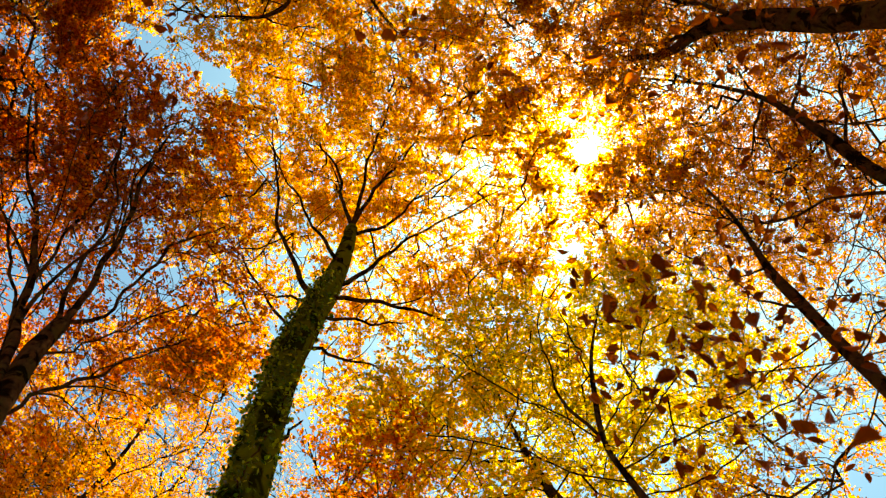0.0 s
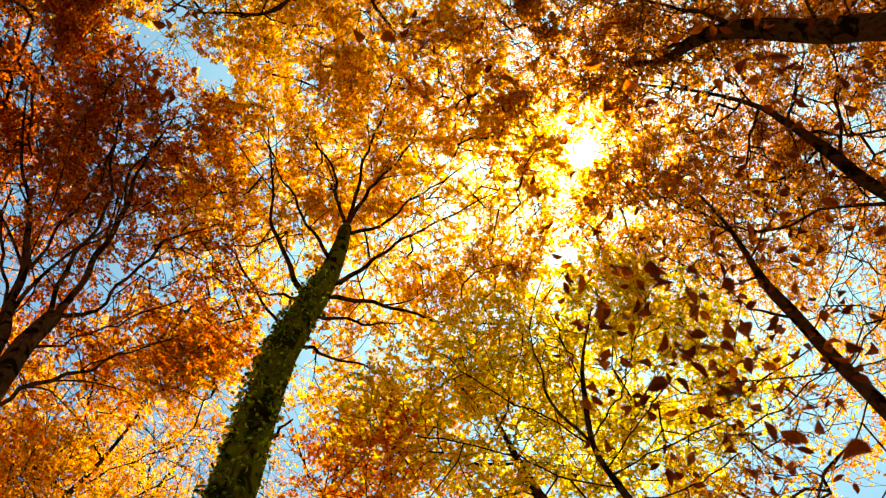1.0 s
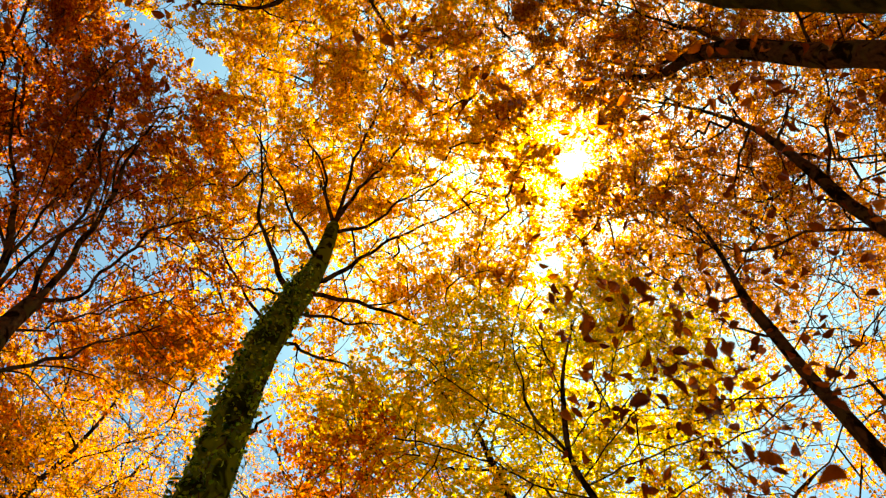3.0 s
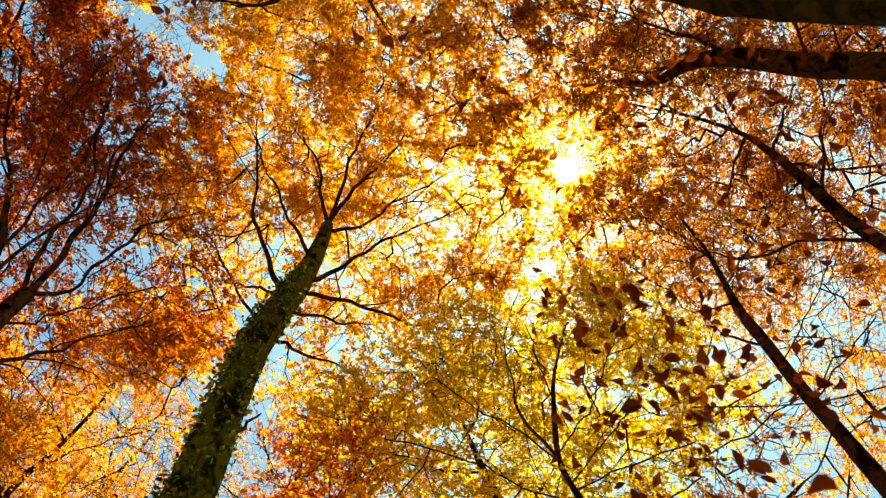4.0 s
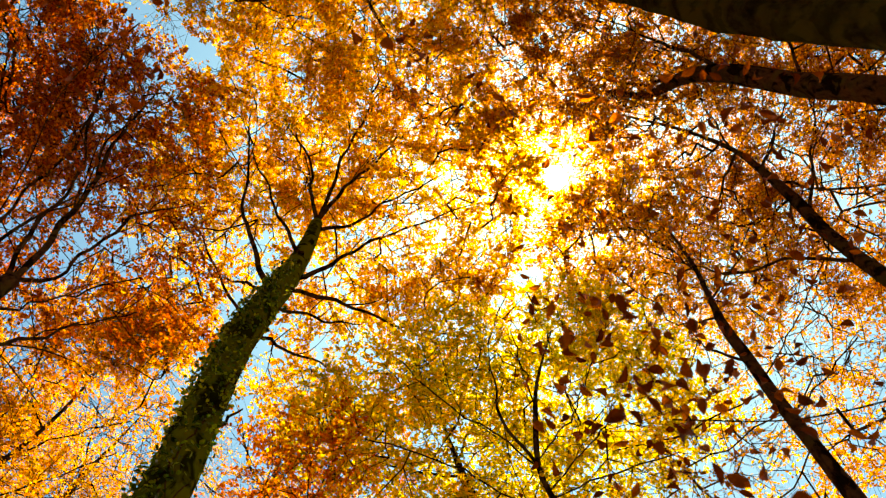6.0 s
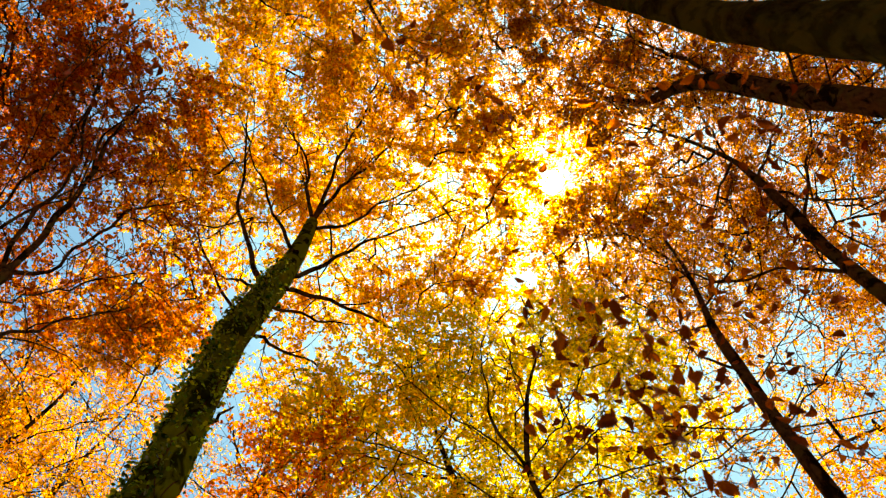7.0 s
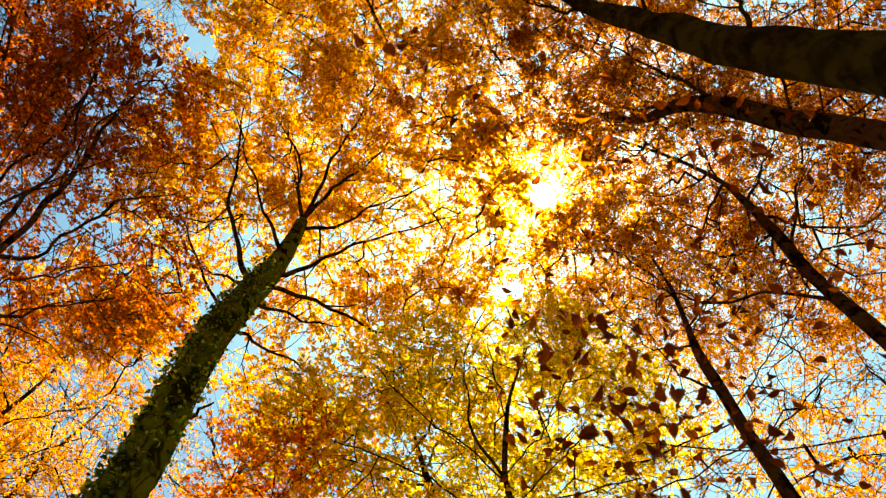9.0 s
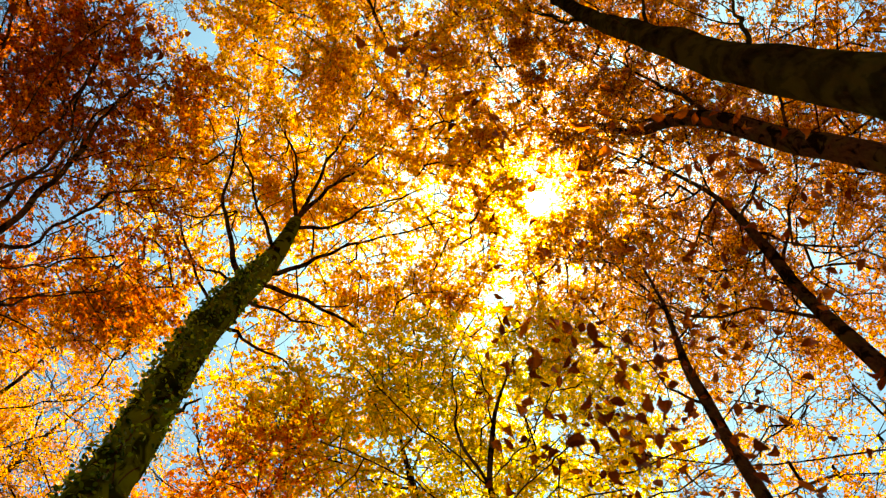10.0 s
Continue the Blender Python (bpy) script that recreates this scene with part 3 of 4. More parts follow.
def build_golden_tree():
    limbs = [
        [(-1.48, 4, 14.85, 0.042), (-1.76, 3.84, 15.7, 0.034), (-2, 3.59, 16.6, 0.026), (-2.36, 3.37, 17.3, 0.019), (-2.96, 3.2, 18.2, 0.009)],
        [(-1.48, 3.98, 14.94, 0.042), (-1.51, 3.61, 16.1, 0.033), (-1.5, 3.15, 17.1, 0.026), (-1.43, 2.65, 17.9, 0.02), (-1.2, 2.06, 18.6, 0.014), (-0.88, 1.47, 19.2, 0.007)],
        [(-1.48, 3.96, 15, 0.045), (-1.35, 3.72, 16, 0.035), (-1.08, 3.41, 16.9, 0.026), (-0.81, 3.06, 17.6, 0.018), (-0.67, 2.67, 18.3, 0.008)],
        [(-1.38, 4.03, 14.7, 0.035), (-0.92, 4, 15.5, 0.027), (-0.5, 3.69, 16.4, 0.02), (0.01, 3.43, 17.1, 0.014), (0.4, 3.15, 17.8, 0.007)],
        [(-1.39, 4.15, 12.6, 0.042), (-1.24, 4.18, 12.9, 0.04), (-0.9, 4.22, 14.2, 0.031), (-0.49, 4.06, 15.2, 0.024), (0.09, 3.89, 16, 0.018), (0.7, 3.59, 16.7, 0.013), (1.02, 3.51, 17.1, 0.006)],
        [(-1.54, 4.09, 11.9, 0.052), (-1.95, 4.23, 13, 0.043), (-2.41, 4.22, 14.3, 0.035), (-2.73, 4.12, 15.2, 0.03), (-3.1, 3.7, 16.5, 0.022), (-3.43, 3.18, 17.6, 0.014), (-3.59, 2.66, 18.4, 0.007)],
        [(-1.4, 4.01, 13.3, 0.036), (-1.54, 4.01, 13.4, 0.034), (-2.09, 4.01, 14.8, 0.026), (-2.56, 3.87, 15.8, 0.02), (-2.96, 3.74, 16.6, 0.014), (-3.39, 3.42, 17.5, 0.007)],
        [(-1.57, 4.09, 11.8, 0.026), (-2.09, 4.4, 12.6, 0.018), (-2.6, 4.71, 13.3, 0.01)],
        [(-1.65, 4.16, 11, 0.026), (-2.25, 4.33, 12.3, 0.02), (-2.89, 4.37, 13.7, 0.014), (-3.43, 4.39, 14.7, 0.007)],
        [(-1.43, 4.09, 11.95, 0.038), (-1.18, 4.15, 12.2, 0.036), (-0.49, 4.49, 13, 0.028), (0.2, 4.77, 13.5, 0.021), (0.95, 4.91, 14, 0.015), (1.5, 5.04, 14.6, 0.007)],
        [(-1.42, 4.09, 11.3, 0.026), (-1.2, 4.2, 11.6, 0.024), (-0.71, 4.53, 12.4, 0.016), (-0.35, 4.71, 13, 0.008)],
        [(-1.48, 4.07, 10.4, 0.028), (-1.32, 4.23, 10.7, 0.026), (-0.95, 4.59, 11.3, 0.018), (-0.53, 4.87, 11.7, 0.012), (-0.16, 5.07, 12.1, 0.006)],
        [(-1.52, 4.08, 10.4, 0.022), (-1.76, 4.63, 10.7, 0.014), (-1.94, 4.98, 10.9, 0.008)],
        [(-1.26, 4.18, 8.5, 0.022), (-1.17, 4.2, 8.8, 0.016), (-1.13, 4.26, 9.1, 0.009)],
    ]
    lobes = [(-2.36, 3.17, 18.69, 1.71, 0.9), (-3.55, 3.81, 17.69, 1.21, 1.25), (-3.85, 4.32, 16.89, 0.85, 0.95), (-4.02, 3.22, 17.69, 0.77, 1.15), (-1.03, 4.79, 13.89, 0.69, 0.7),
             (-0.08, 4.71, 15.39, 0.76, 0.9), (-2.58, 4.61, 15.89, 0.69, 0.8), (-0.9, 2.2, 18.79, 1.58, 0.95), (0.55, 2.95, 18.39, 1.33, 0.8), (-3.01, 1.96, 19.19, 1.4, 0.8),
             (0.95, 4.33, 17.39, 1.07, 0.85), (1.43, 3.22, 17.59, 0.74, 1), (1.95, 3.84, 16.89, 0.62, 0.8), (1.67, 4.11, 15.89, 0.58, 0.9), (-0.69, 4.56, 15.59, 1.05, 0.75),
             (0.56, 5.15, 14.69, 0.92, 0.5), (-3.38, 4.83, 15.59, 0.89, 0.8), (-3.27, 5.43, 13.99, 0.72, 0.9), (-0.68, 5.17, 13.39, 0.75, 0.3), (1.12, 4.44, 15.39, 0.76, 1),
             (-1.27, 3.81, 17.59, 1.29, 1), (0.31, 5.57, 12.99, 0.58, 0.5), (-1.15, 5.58, 12.99, 0.42, 0.5), (-0.58, 5.78, 12.99, 0.55, 0.6), (-0.25, 5.35, 12.99, 0.6, 0.7), (-5.00, 2.26, 18.39, 0.1, -1), (-4.60, 2.46, 18.39, 0.1, -1), (2.18, 4.14, 15.89, 0.16, -1),
             (2.27, 2.77, 17.99, 0.28, -1)]
    return tree('tall golden-orange beech with an ivy-covered mossy trunk', BARK_MOSSY, LEAF_GOLD, golden_trunk, limbs, lobes, 11, leaf=0.056, leaves_each=96, trunk_sides=22, limb_bark=BARK_DARK, layers=5.6, side_branches=4, clumpy=0.5, twig=0.0044, twig_cap=0.03)


build_golden_tree()


rust_trunk = [(-2.11, 2.67, -0.1, 0.12), (-2.34, 2.84, 2.1, 0.12), (-2.6, 3.02, 4.5, 0.11), (-2.71, 3.11, 5.6, 0.1), (-2.79, 3.16, 6.3, 0.1),
    (-3.15, 3.42, 7.5, 0.09), (-3.4, 3.54, 8.4, 0.09), (-3.53, 3.62, 9.2, 0.08)]


def build_rust_tree():
    limbs = [
        [(-3.51, 3.61, 9.2, 0.04), (-3.73, 3.59, 10.6, 0.04), (-3.96, 3.18, 12.2, 0.03), (-4, 2.71, 13.2, 0.02), (-3.87, 2.23, 13.8, 0.01)],
        [(-3.51, 3.61, 9.2, 0.03), (-3.36, 3.75, 9.8, 0.02), (-3.36, 3.68, 10.8, 0.02), (-3.31, 3.58, 11.6, 0.02), (-2.9, 3.52, 12.6, 0.01)],
        [(-3.56, 3.59, 9.2, 0.03), (-3.91, 3.61, 10.2, 0.03), (-4.08, 3.4, 11.6, 0.02), (-4.55, 2.7, 13.2, 0.02), (-4.79, 2.14, 14, 0.01)],
        [(-2.85, 3.21, 6.52, 0.05), (-3.87, 3.61, 9.02, 0.06), (-4.42, 3.63, 10.42, 0.05), (-5.2, 3.37, 12.02, 0.03), (-5.85, 2.88, 13.22, 0.02),
         (-6.43, 1.92, 14.62, 0.01)],
        [(-4.4, 3.75, 10.3, 0.03), (-4.54, 3.62, 11.4, 0.02), (-4.54, 3.03, 12.9, 0.02), (-4.77, 2.45, 13.9, 0.01)],
        [(-3.39, 3.53, 8.35, 0.02), (-3.3, 3.76, 8.95, 0.01), (-3.17, 3.82, 9.55, 0.01), (-2.78, 3.88, 10.65, 0.01)],
        [(-2.92, 3.26, 6.73, 0.02), (-3.01, 3.49, 7.43, 0.02), (-2.98, 3.68, 8.23, 0.02), (-2.76, 3.79, 8.93, 0.01), (-2.51, 3.91, 9.83, 0.01)],
        [(-3.91, 3.7, 9, 0.02), (-4.51, 3.7, 10.2, 0.02), (-5.23, 3.5, 11.4, 0.02), (-6.22, 2.88, 12.9, 0.01)],
        [(-2.91, 3.25, 6.7, 0.04), (-4.64, 3.55, 8.8, 0.03), (-6.12, 3.32, 10.8, 0.03), (-7.26, 2.71, 12.4, 0.01)],
    ]
    lobes = [(-5.04, 3.44, 13.34, 1.29, 0.62), (-6.32, 2.64, 14.34, 1.41, 1.6), (-4.56, 2.72, 13.74, 0.86, 0.82), (-3.64, 3.29, 12.54, 0.78, 0.48), (-3.98, 3.88, 11.54, 0.96, 0.4),
             (-3.06, 3.88, 11.94, 0.6, 0.5), (-5.65, 4.06, 12.34, 1.16, 0.6), (-2.81, 3.92, 10.74, 0.6, 0.35), (-3.25, 3.98, 9.74, 0.63, 0.3), (-6.16, 1.65, 14.74, 0.95, 1.7),
             (-7.19, 3.41, 12.94, 1.62, 0.9), (-5.7, 4.36, 10.44, 1.11, 0.35), (-7.77, 1.93, 14.54, 1.48, 1.7), (-3.99, 4.16, 9.34, 0.56, 0.3), (-3.7, 2.69, 13.34, 0.57, 0.7),
             (-4.85, 1.4, 14.44, 0.15, -1), (-4.3, 1.53, 14.34, 0.15, -1), (-3.7, 1.69, 14.14, 0.2, -1), (-3.32, 1.84, 13.94, 0.2, -1)]
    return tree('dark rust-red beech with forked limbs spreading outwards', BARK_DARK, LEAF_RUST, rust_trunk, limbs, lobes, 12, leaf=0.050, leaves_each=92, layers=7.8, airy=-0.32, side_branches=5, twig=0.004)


build_rust_tree()


lime_trunk = [(2.98, 4.25, -0.1, 0.05), (2.52, 4.18, 4, 0.04), (2.26, 4.14, 6.4, 0.04), (2.14, 4.12, 7.5, 0.04), (2.06, 4.11, 8.2, 0.04),
    (1.88, 4.09, 8.76, 0.03), (1.79, 4.07, 9.23, 0.03), (1.81, 4.01, 10.16, 0.03), (1.88, 3.98, 10.99, 0.02), (2.18, 3.93, 12.66, 0.01)]


def build_lime_tree():
    limbs = [
        [(1.81, 4.08, 9.15, 0.02), (1.51, 4.19, 10.15, 0.02), (1.38, 4.17, 11.25, 0.01), (1.37, 4.05, 12.45, 0.01), (1.56, 3.85, 13.45, 0.01)],
        [(1.88, 4.09, 8.79, 0.01), (2.4, 4.06, 9.89, 0.01), (2.91, 4, 10.89, 0.01)],
        [(1.79, 4.07, 9.28, 0.01), (2.28, 4.03, 10.48, 0.01), (2.62, 3.91, 11.78, 0.01)],
        [(1.81, 4.08, 9.15, 0.01), (1.37, 4.19, 9.85, 0.01), (0.73, 4.29, 10.55, 0.01), (0.33, 4.32, 11.25, 0.01)],
        [(1.91, 4.09, 8.69, 0.01), (2.48, 4.06, 9.29, 0.01), (3.37, 4.01, 10.09, 0.01)],
        [(1.82, 4.01, 10.29, 0.01), (1.72, 3.98, 11.29, 0.01), (1.57, 3.88, 12.09, 0.01)],
        [(1.96, 4.1, 8.51, 0.01), (1.56, 4.26, 8.81, 0.01), (0.87, 4.53, 9.61, 0.01), (0.05, 4.86, 10.21, 0.01)],
        [(2.02, 4.11, 8.32, 0.01), (2.71, 4.15, 8.82, 0.01), (3.38, 4.15, 9.62, 0.01)],
    ]
    lobes = [(2.26, 4.2, 13.27, 0.66, 1.1), (1.36, 4.72, 12.47, 0.78, 1.2), (2.83, 4.34, 12.47, 0.86, 1), (0.62, 4.92, 11.47, 0.79, 0.85), (1.64, 4.92, 10.87, 0.9, 0.85),
             (2.84, 4.62, 11.07, 0.85, 1), (-0.02, 4.95, 10.6, 0.5, 0.85), (0.85, 5.15, 10.07, 0.71, 0.62), (2.08, 4.92, 9.67, 0.75, 1), (3.11, 4.81, 10.07, 0.73, 0.7),
             (3.78, 4.27, 12.07, 0.54, 0.4), (2.14, 4.74, 11.87, 0.82, 1.1), (1.56, 5.28, 9.27, 0.92, 1), (3.7, 4.13, 13.07, 0.5, 0.6), (1.85, 4.57, 13.07, 0.65, 1),
             (2.68, 4.1, 13.27, 0.58, 0.9), (3.34, 4.43, 12.27, 0.63, 0.8)]
    return tree('slender yellow-green tree below the orange crowns', BARK_GREY, LEAF_LIME, lime_trunk, limbs, lobes, 13, leaf=0.059, ovate=True, layers=8.4, clumpy=0.15, airy=-0.75, twig_cap=0.011, bare=0.25)


build_lime_tree()


red_trunk = [(3.42, 5.38, -0.1, 0.09), (2.52, 5.33, 5.29, 0.08), (2.12, 5.31, 7.69, 0.08), (1.94, 5.3, 8.79, 0.07), (1.82, 5.3, 9.49, 0.07),
    (1.54, 5.28, 10.08, 0.06), (1.35, 5.28, 10.69, 0.05), (1.26, 5.25, 10.97, 0.04), (1.08, 5.29, 11.83, 0.02), (0.93, 5.42, 13.44, 0.01)]


def build_red_tree():
    limbs = [
        [(1.35, 5.28, 10.7, 0.02), (0.86, 5.62, 11.1, 0.02), (0.38, 5.86, 11.5, 0.01), (-0.43, 6.19, 11.9, 0.01)],
        [(1.26, 5.25, 10.95, 0.02), (1.5, 5.23, 12.15, 0.01), (1.84, 5.14, 12.75, 0.01)],
        [(1.5, 5.28, 10.21, 0.01), (1.07, 5.71, 10.51, 0.01), (0.24, 6.18, 10.91, 0.01)],
    ]
    lobes = [(-0.78, 5.32, 10.2, 0.32, 0.5), (-0.44, 5.36, 10.2, 0.42, 0.7), (-0.29, 6.58, 11.65, 0.62, 0.9), (0.52, 6.81, 11.15, 0.99, 0.9), (-0.63, 6.99, 11.15, 0.77, 0.7), (0.84, 7, 11.25, 0.93, 0.6)]
    return tree('slim tree with red-orange leaves behind the yellow-green one', BARK_GREY, LEAF_RED, red_trunk, limbs, lobes, 14, leaf=0.053, layers=5.2, twig_cap=0.012)


build_red_tree()


slim_trunk = [(4.4, 3.13, -0.1, 0.1), (4.31, 3.09, 4.1, 0.09), (4.25, 3.07, 6.5, 0.08), (4.22, 3.06, 7.6, 0.08), (4.21, 3.06, 8.3, 0.08),
    (4.11, 3.02, 9.75, 0.07), (4.07, 2.98, 10.77, 0.07), (4.04, 2.95, 11.86, 0.06), (4.04, 2.86, 12.6, 0.04), (4.03, 2.73, 13.68, 0.03),
    (4.02, 2.68, 15.25, 0.02)]


def build_slim_tree():
    limbs = [
        [(4.07, 2.98, 10.8, 0.02), (4, 3.13, 11.2, 0.02), (3.85, 3.21, 11.6, 0.01), (3.7, 3.2, 12.2, 0.01)],
        [(4.04, 2.93, 12.03, 0.02), (3.78, 3.34, 12.63, 0.01), (3.52, 3.31, 13.13, 0.01), (3.12, 3.28, 13.93, 0.01)],
        [(4.09, 3, 10.35, 0.01), (4.63, 2.77, 11.35, 0.01), (5.14, 2.52, 12.35, 0.01), (5.64, 2.1, 13.35, 0.01)],
        [(4.1, 3, 10.14, 0.01), (3.85, 3.55, 10.44, 0.01), (3.51, 4.14, 10.74, 0.01), (3.02, 4.63, 11.04, 0.01)],
        [(4.11, 3.02, 9.71, 0.01), (3.91, 3.56, 9.91, 0.01), (3.61, 4.28, 10.31, 0.01)],
        [(4.13, 3.02, 9.49, 0.01), (4.79, 2.84, 10.49, 0.01), (5.39, 2.51, 11.29, 0.01)],
        [(4.04, 2.87, 12.52, 0.02), (4.58, 2.48, 13.62, 0.01), (4.96, 1.98, 14.62, 0.01)],
        [(4.16, 3.04, 9.04, 0.01), (4.28, 3.59, 9.24, 0.01), (4.18, 4.17, 9.44, 0.01)],
        [(4.08, 2.79, 13.38, 0.01), (3.69, 2.71, 14.38, 0.01), (3.07, 2.72, 15.18, 0.01)],
    ]
    lobes = [(2.75, 3.47, 15.72, 0.67, 0.9), (3.41, 2.89, 15.32, 0.84, 0.9), (4.05, 3.11, 14.12, 0.97, 0.75), (3.4, 3.65, 14.12, 0.7, 0.75), (4.67, 2.74, 13.72, 0.78, 0.65),
             (5.17, 3.02, 12.72, 0.82, 0.7), (4.93, 3.49, 11.12, 0.81, 0.55), (4.18, 4.03, 10.52, 0.76, 0.6), (4.52, 3.95, 9.72, 0.79, 0.55), (2.76, 2.68, 16.12, 0.68, 0.5),
             (4.07, 3.67, 12.32, 0.7, 0.45), (5.79, 3.18, 11.72, 1.02, 0.5), (3.82, 4.47, 9.52, 0.77, 0.65), (2.04, 3.91, 15.22, 0.15, -1), (1.94, 2.39, 15.92, 0.25, -1)]
    return tree('slim leaning beech with thin orange-brown foliage and open gaps', BARK_DARK, LEAF_ORANGE, slim_trunk, limbs, lobes, 15, leaf=0.045, layers=9.4, airy=-0.55, side_branches=6, twig=0.0048)


build_slim_tree()


brown_trunk = [(4.63, 1.75, -0.1, 0.12), (4.6, 1.62, 4, 0.11), (4.57, 1.5, 7.4, 0.1), (4.77, 1.54, 8.6, 0.095), (4.86, 1.56, 9.75, 0.09),
    (4.87, 1.53, 11.78, 0.08), (4.81, 1.37, 13.03, 0.08), (4.74, 1.25, 14.42, 0.06), (4.55, 1.16, 15.35, 0.04), (4.03, 1.18, 16.59, 0.03),
    (3.32, 1.4, 18.83, 0.02)]


def build_brown_tree():
    limbs = [
        [(4.76, 1.29, 13.92, 0.03), (5.33, 1.28, 14.22, 0.02), (6.24, 1.26, 14.62, 0.01)],
        [(4.87, 1.61, 11.11, 0.03), (4.56, 1.87, 11.71, 0.02), (4.07, 2.32, 12.11, 0.02), (3.73, 2.54, 12.71, 0.01), (3.35, 2.69, 13.51, 0.01)],
        [(4.74, 1.25, 14.42, 0.03), (5.22, 0.66, 15.72, 0.02), (5.55, -0.12, 16.92, 0.01)],
        [(4.83, 1.44, 12.49, 0.03), (5.21, 0.74, 14.09, 0.02), (5.47, -0.08, 15.49, 0.01)],
        [(4.57, 1.17, 15.26, 0.03), (4.71, 1.98, 15.66, 0.02), (4.97, 2.7, 15.66, 0.01)],
        [(4.53, 1.16, 15.41, 0.02), (4.33, 0.77, 16.61, 0.02), (3.98, 0.21, 17.61, 0.01)],
        [(4.8, 1.35, 13.17, 0.02), (4.54, 1.89, 13.37, 0.02), (4.19, 2.15, 14.37, 0.01)],
    ]
    lobes = [(3.77, 2, 17.25, 0.95, 0.7), (4.72, 2.09, 16.25, 1.01, 0.9), (4.91, 1.43, 16.45, 0.71, 1.05), (5.57, 1.05, 15.65, 1.08, 1.0), (4.62, 0.67, 17.05, 1.05, 0.8),
             (5.56, 2.1, 13.85, 0.97, 0.6), (6.35, 1.04, 14.45, 1.31, 0.75), (5.26, 2.02, 14.85, 0.84, 0.65), (5.97, 0.19, 15.45, 1.27, 0.5), (5.18, -0.08, 16.65, 1.14, 0.5),
             (3.11, 1.24, 17.85, 0.86, 0.45), (2.2, 2.68, 17.45, 0.27, -1)]
    return tree('thin-crowned beech with brown-orange leaves and many bare twigs', BARK_DARK, LEAF_BROWN, brown_trunk, limbs, lobes, 16, leaf=0.050, layers=8.2, airy=-0.47, side_branches=6, twig=0.005)


build_brown_tree()


forked_trunk = [(4.99, -0.65, -0.1, 0.2), (4.76, -0.48, 5.57, 0.18), (4.66, -0.41, 7.97, 0.17), (4.62, -0.38, 9.07, 0.17), (4.59, -0.36, 9.77, 0.17),
    (4.39, -0.22, 11.39, 0.16), (4.2, -0.08, 12.67, 0.16), (3.8, 0.08, 14.76, 0.14), (3.58, 0.33, 16.03, 0.11), (3.31, 0.79, 16.87, 0.07),
    (2.93, 1.01, 18.14, 0.05)]


def build_forked_tree():
    limbs = [
        [(3.73, 0.16, 15.18, 0.06), (3.42, 0.51, 16.78, 0.04), (2.83, 0.84, 18.38, 0.02), (1.91, 0.79, 19.38, 0.01)],
        [(3.86, 0.05, 14.44, 0.04), (3.6, -0.07, 16.44, 0.04), (2.9, -0.17, 17.84, 0.02), (1.93, -0.29, 19.24, 0.01)],
        [(3.25, 0.82, 17.07, 0.03), (2.82, 1.03, 18.47, 0.02), (2.1, 1.31, 19.27, 0.02), (1.2, 1.23, 19.67, 0.01)],
        [(4.2, -0.08, 12.67, 0.03), (4.32, -0.74, 14.47, 0.02), (4.29, -1.6, 16.27, 0.01)],
    ]
    lobes = [(2.46, 0.57, 18.74, 1.01, 1.15), (1.46, 0.85, 19.34, 0.93, 0.8), (3.35, -0.37, 17.74, 1.18, 0.8), (4.45, -0.78, 16.14, 1.29, 0.7), (5.41, -1.18, 14.54, 1.56, 0.6),
             (0.63, -0.23, 19.54, 1.28, 0.8), (1.81, -0.78, 18.94, 1.36, 0.5), (0.92, 1.71, 19.54, 0.82, 0.15), (2.05, 1.75, 19.14, 0.69, 0.4), (2.45, 2.9, 18.74, 0.3, -1)]
    return tree('dark forked beech trunk with brown-orange leaves', BARK_DARK, LEAF_BROWN, forked_trunk, limbs, lobes, 17, leaf=0.052, layers=9.0, twig=0.0042)


build_forked_tree()


near_trunk = [(3.1, -0.47, -0.1, 0.27), (2.99, -0.51, 3.06, 0.25), (2.91, -0.55, 5.46, 0.23), (2.87, -0.56, 6.56, 0.23), (2.84, -0.57, 7.26, 0.22),
    (2.77, -0.62, 7.82, 0.22), (2.54, -0.56, 9, 0.21), (2.24, -0.51, 10.63, 0.19), (1.98, -0.55, 12.41, 0.16), (1.65, -0.59, 14.87, 0.13),
    (1.21, -0.8, 18.38, 0.11)]


def build_near_tree():
    limbs = [
        [(2.43, -0.52, 9.63, 0.03), (2.63, -0.89, 11.03, 0.03), (2.7, -1.28, 12.43, 0.02), (2.56, -2.11, 14.03, 0.01)],
        [(1.6, -0.62, 15.23, 0.04), (1.36, -0.45, 16.73, 0.03), (0.74, -0.42, 18.23, 0.02)],
        [(1.98, -0.54, 12.37, 0.03), (1.77, -1.37, 14.57, 0.02), (1.21, -2.54, 16.57, 0.01)],
    ]
    lobes = [(0.87, -1.78, 17.61, 0.94, 0.6), (1.74, -2.68, 16.11, 1.26, 0.4), (2.8, -2.5, 14.61, 0.97, 0.4)]
    return tree('thick beech trunk standing close by, smooth bark darkened as if backlit', BARK_NEAR_SHADE, LEAF_BROWN, near_trunk, limbs, lobes, 18, trunk_sides=26, rough=0.2)


build_near_tree()


overhead_trunk = [(-0.1, -1.82, -0.1, 0.16), (-0.32, -1.73, 3.8, 0.14), (-0.45, -1.68, 6.2, 0.13), (-0.52, -1.65, 7.3, 0.13), (-0.55, -1.64, 8, 0.13),
    (-1.03, -1.44, 11, 0.14), (-1.57, -0.89, 13, 0.11), (-1.99, -0.38, 14.2, 0.09)]


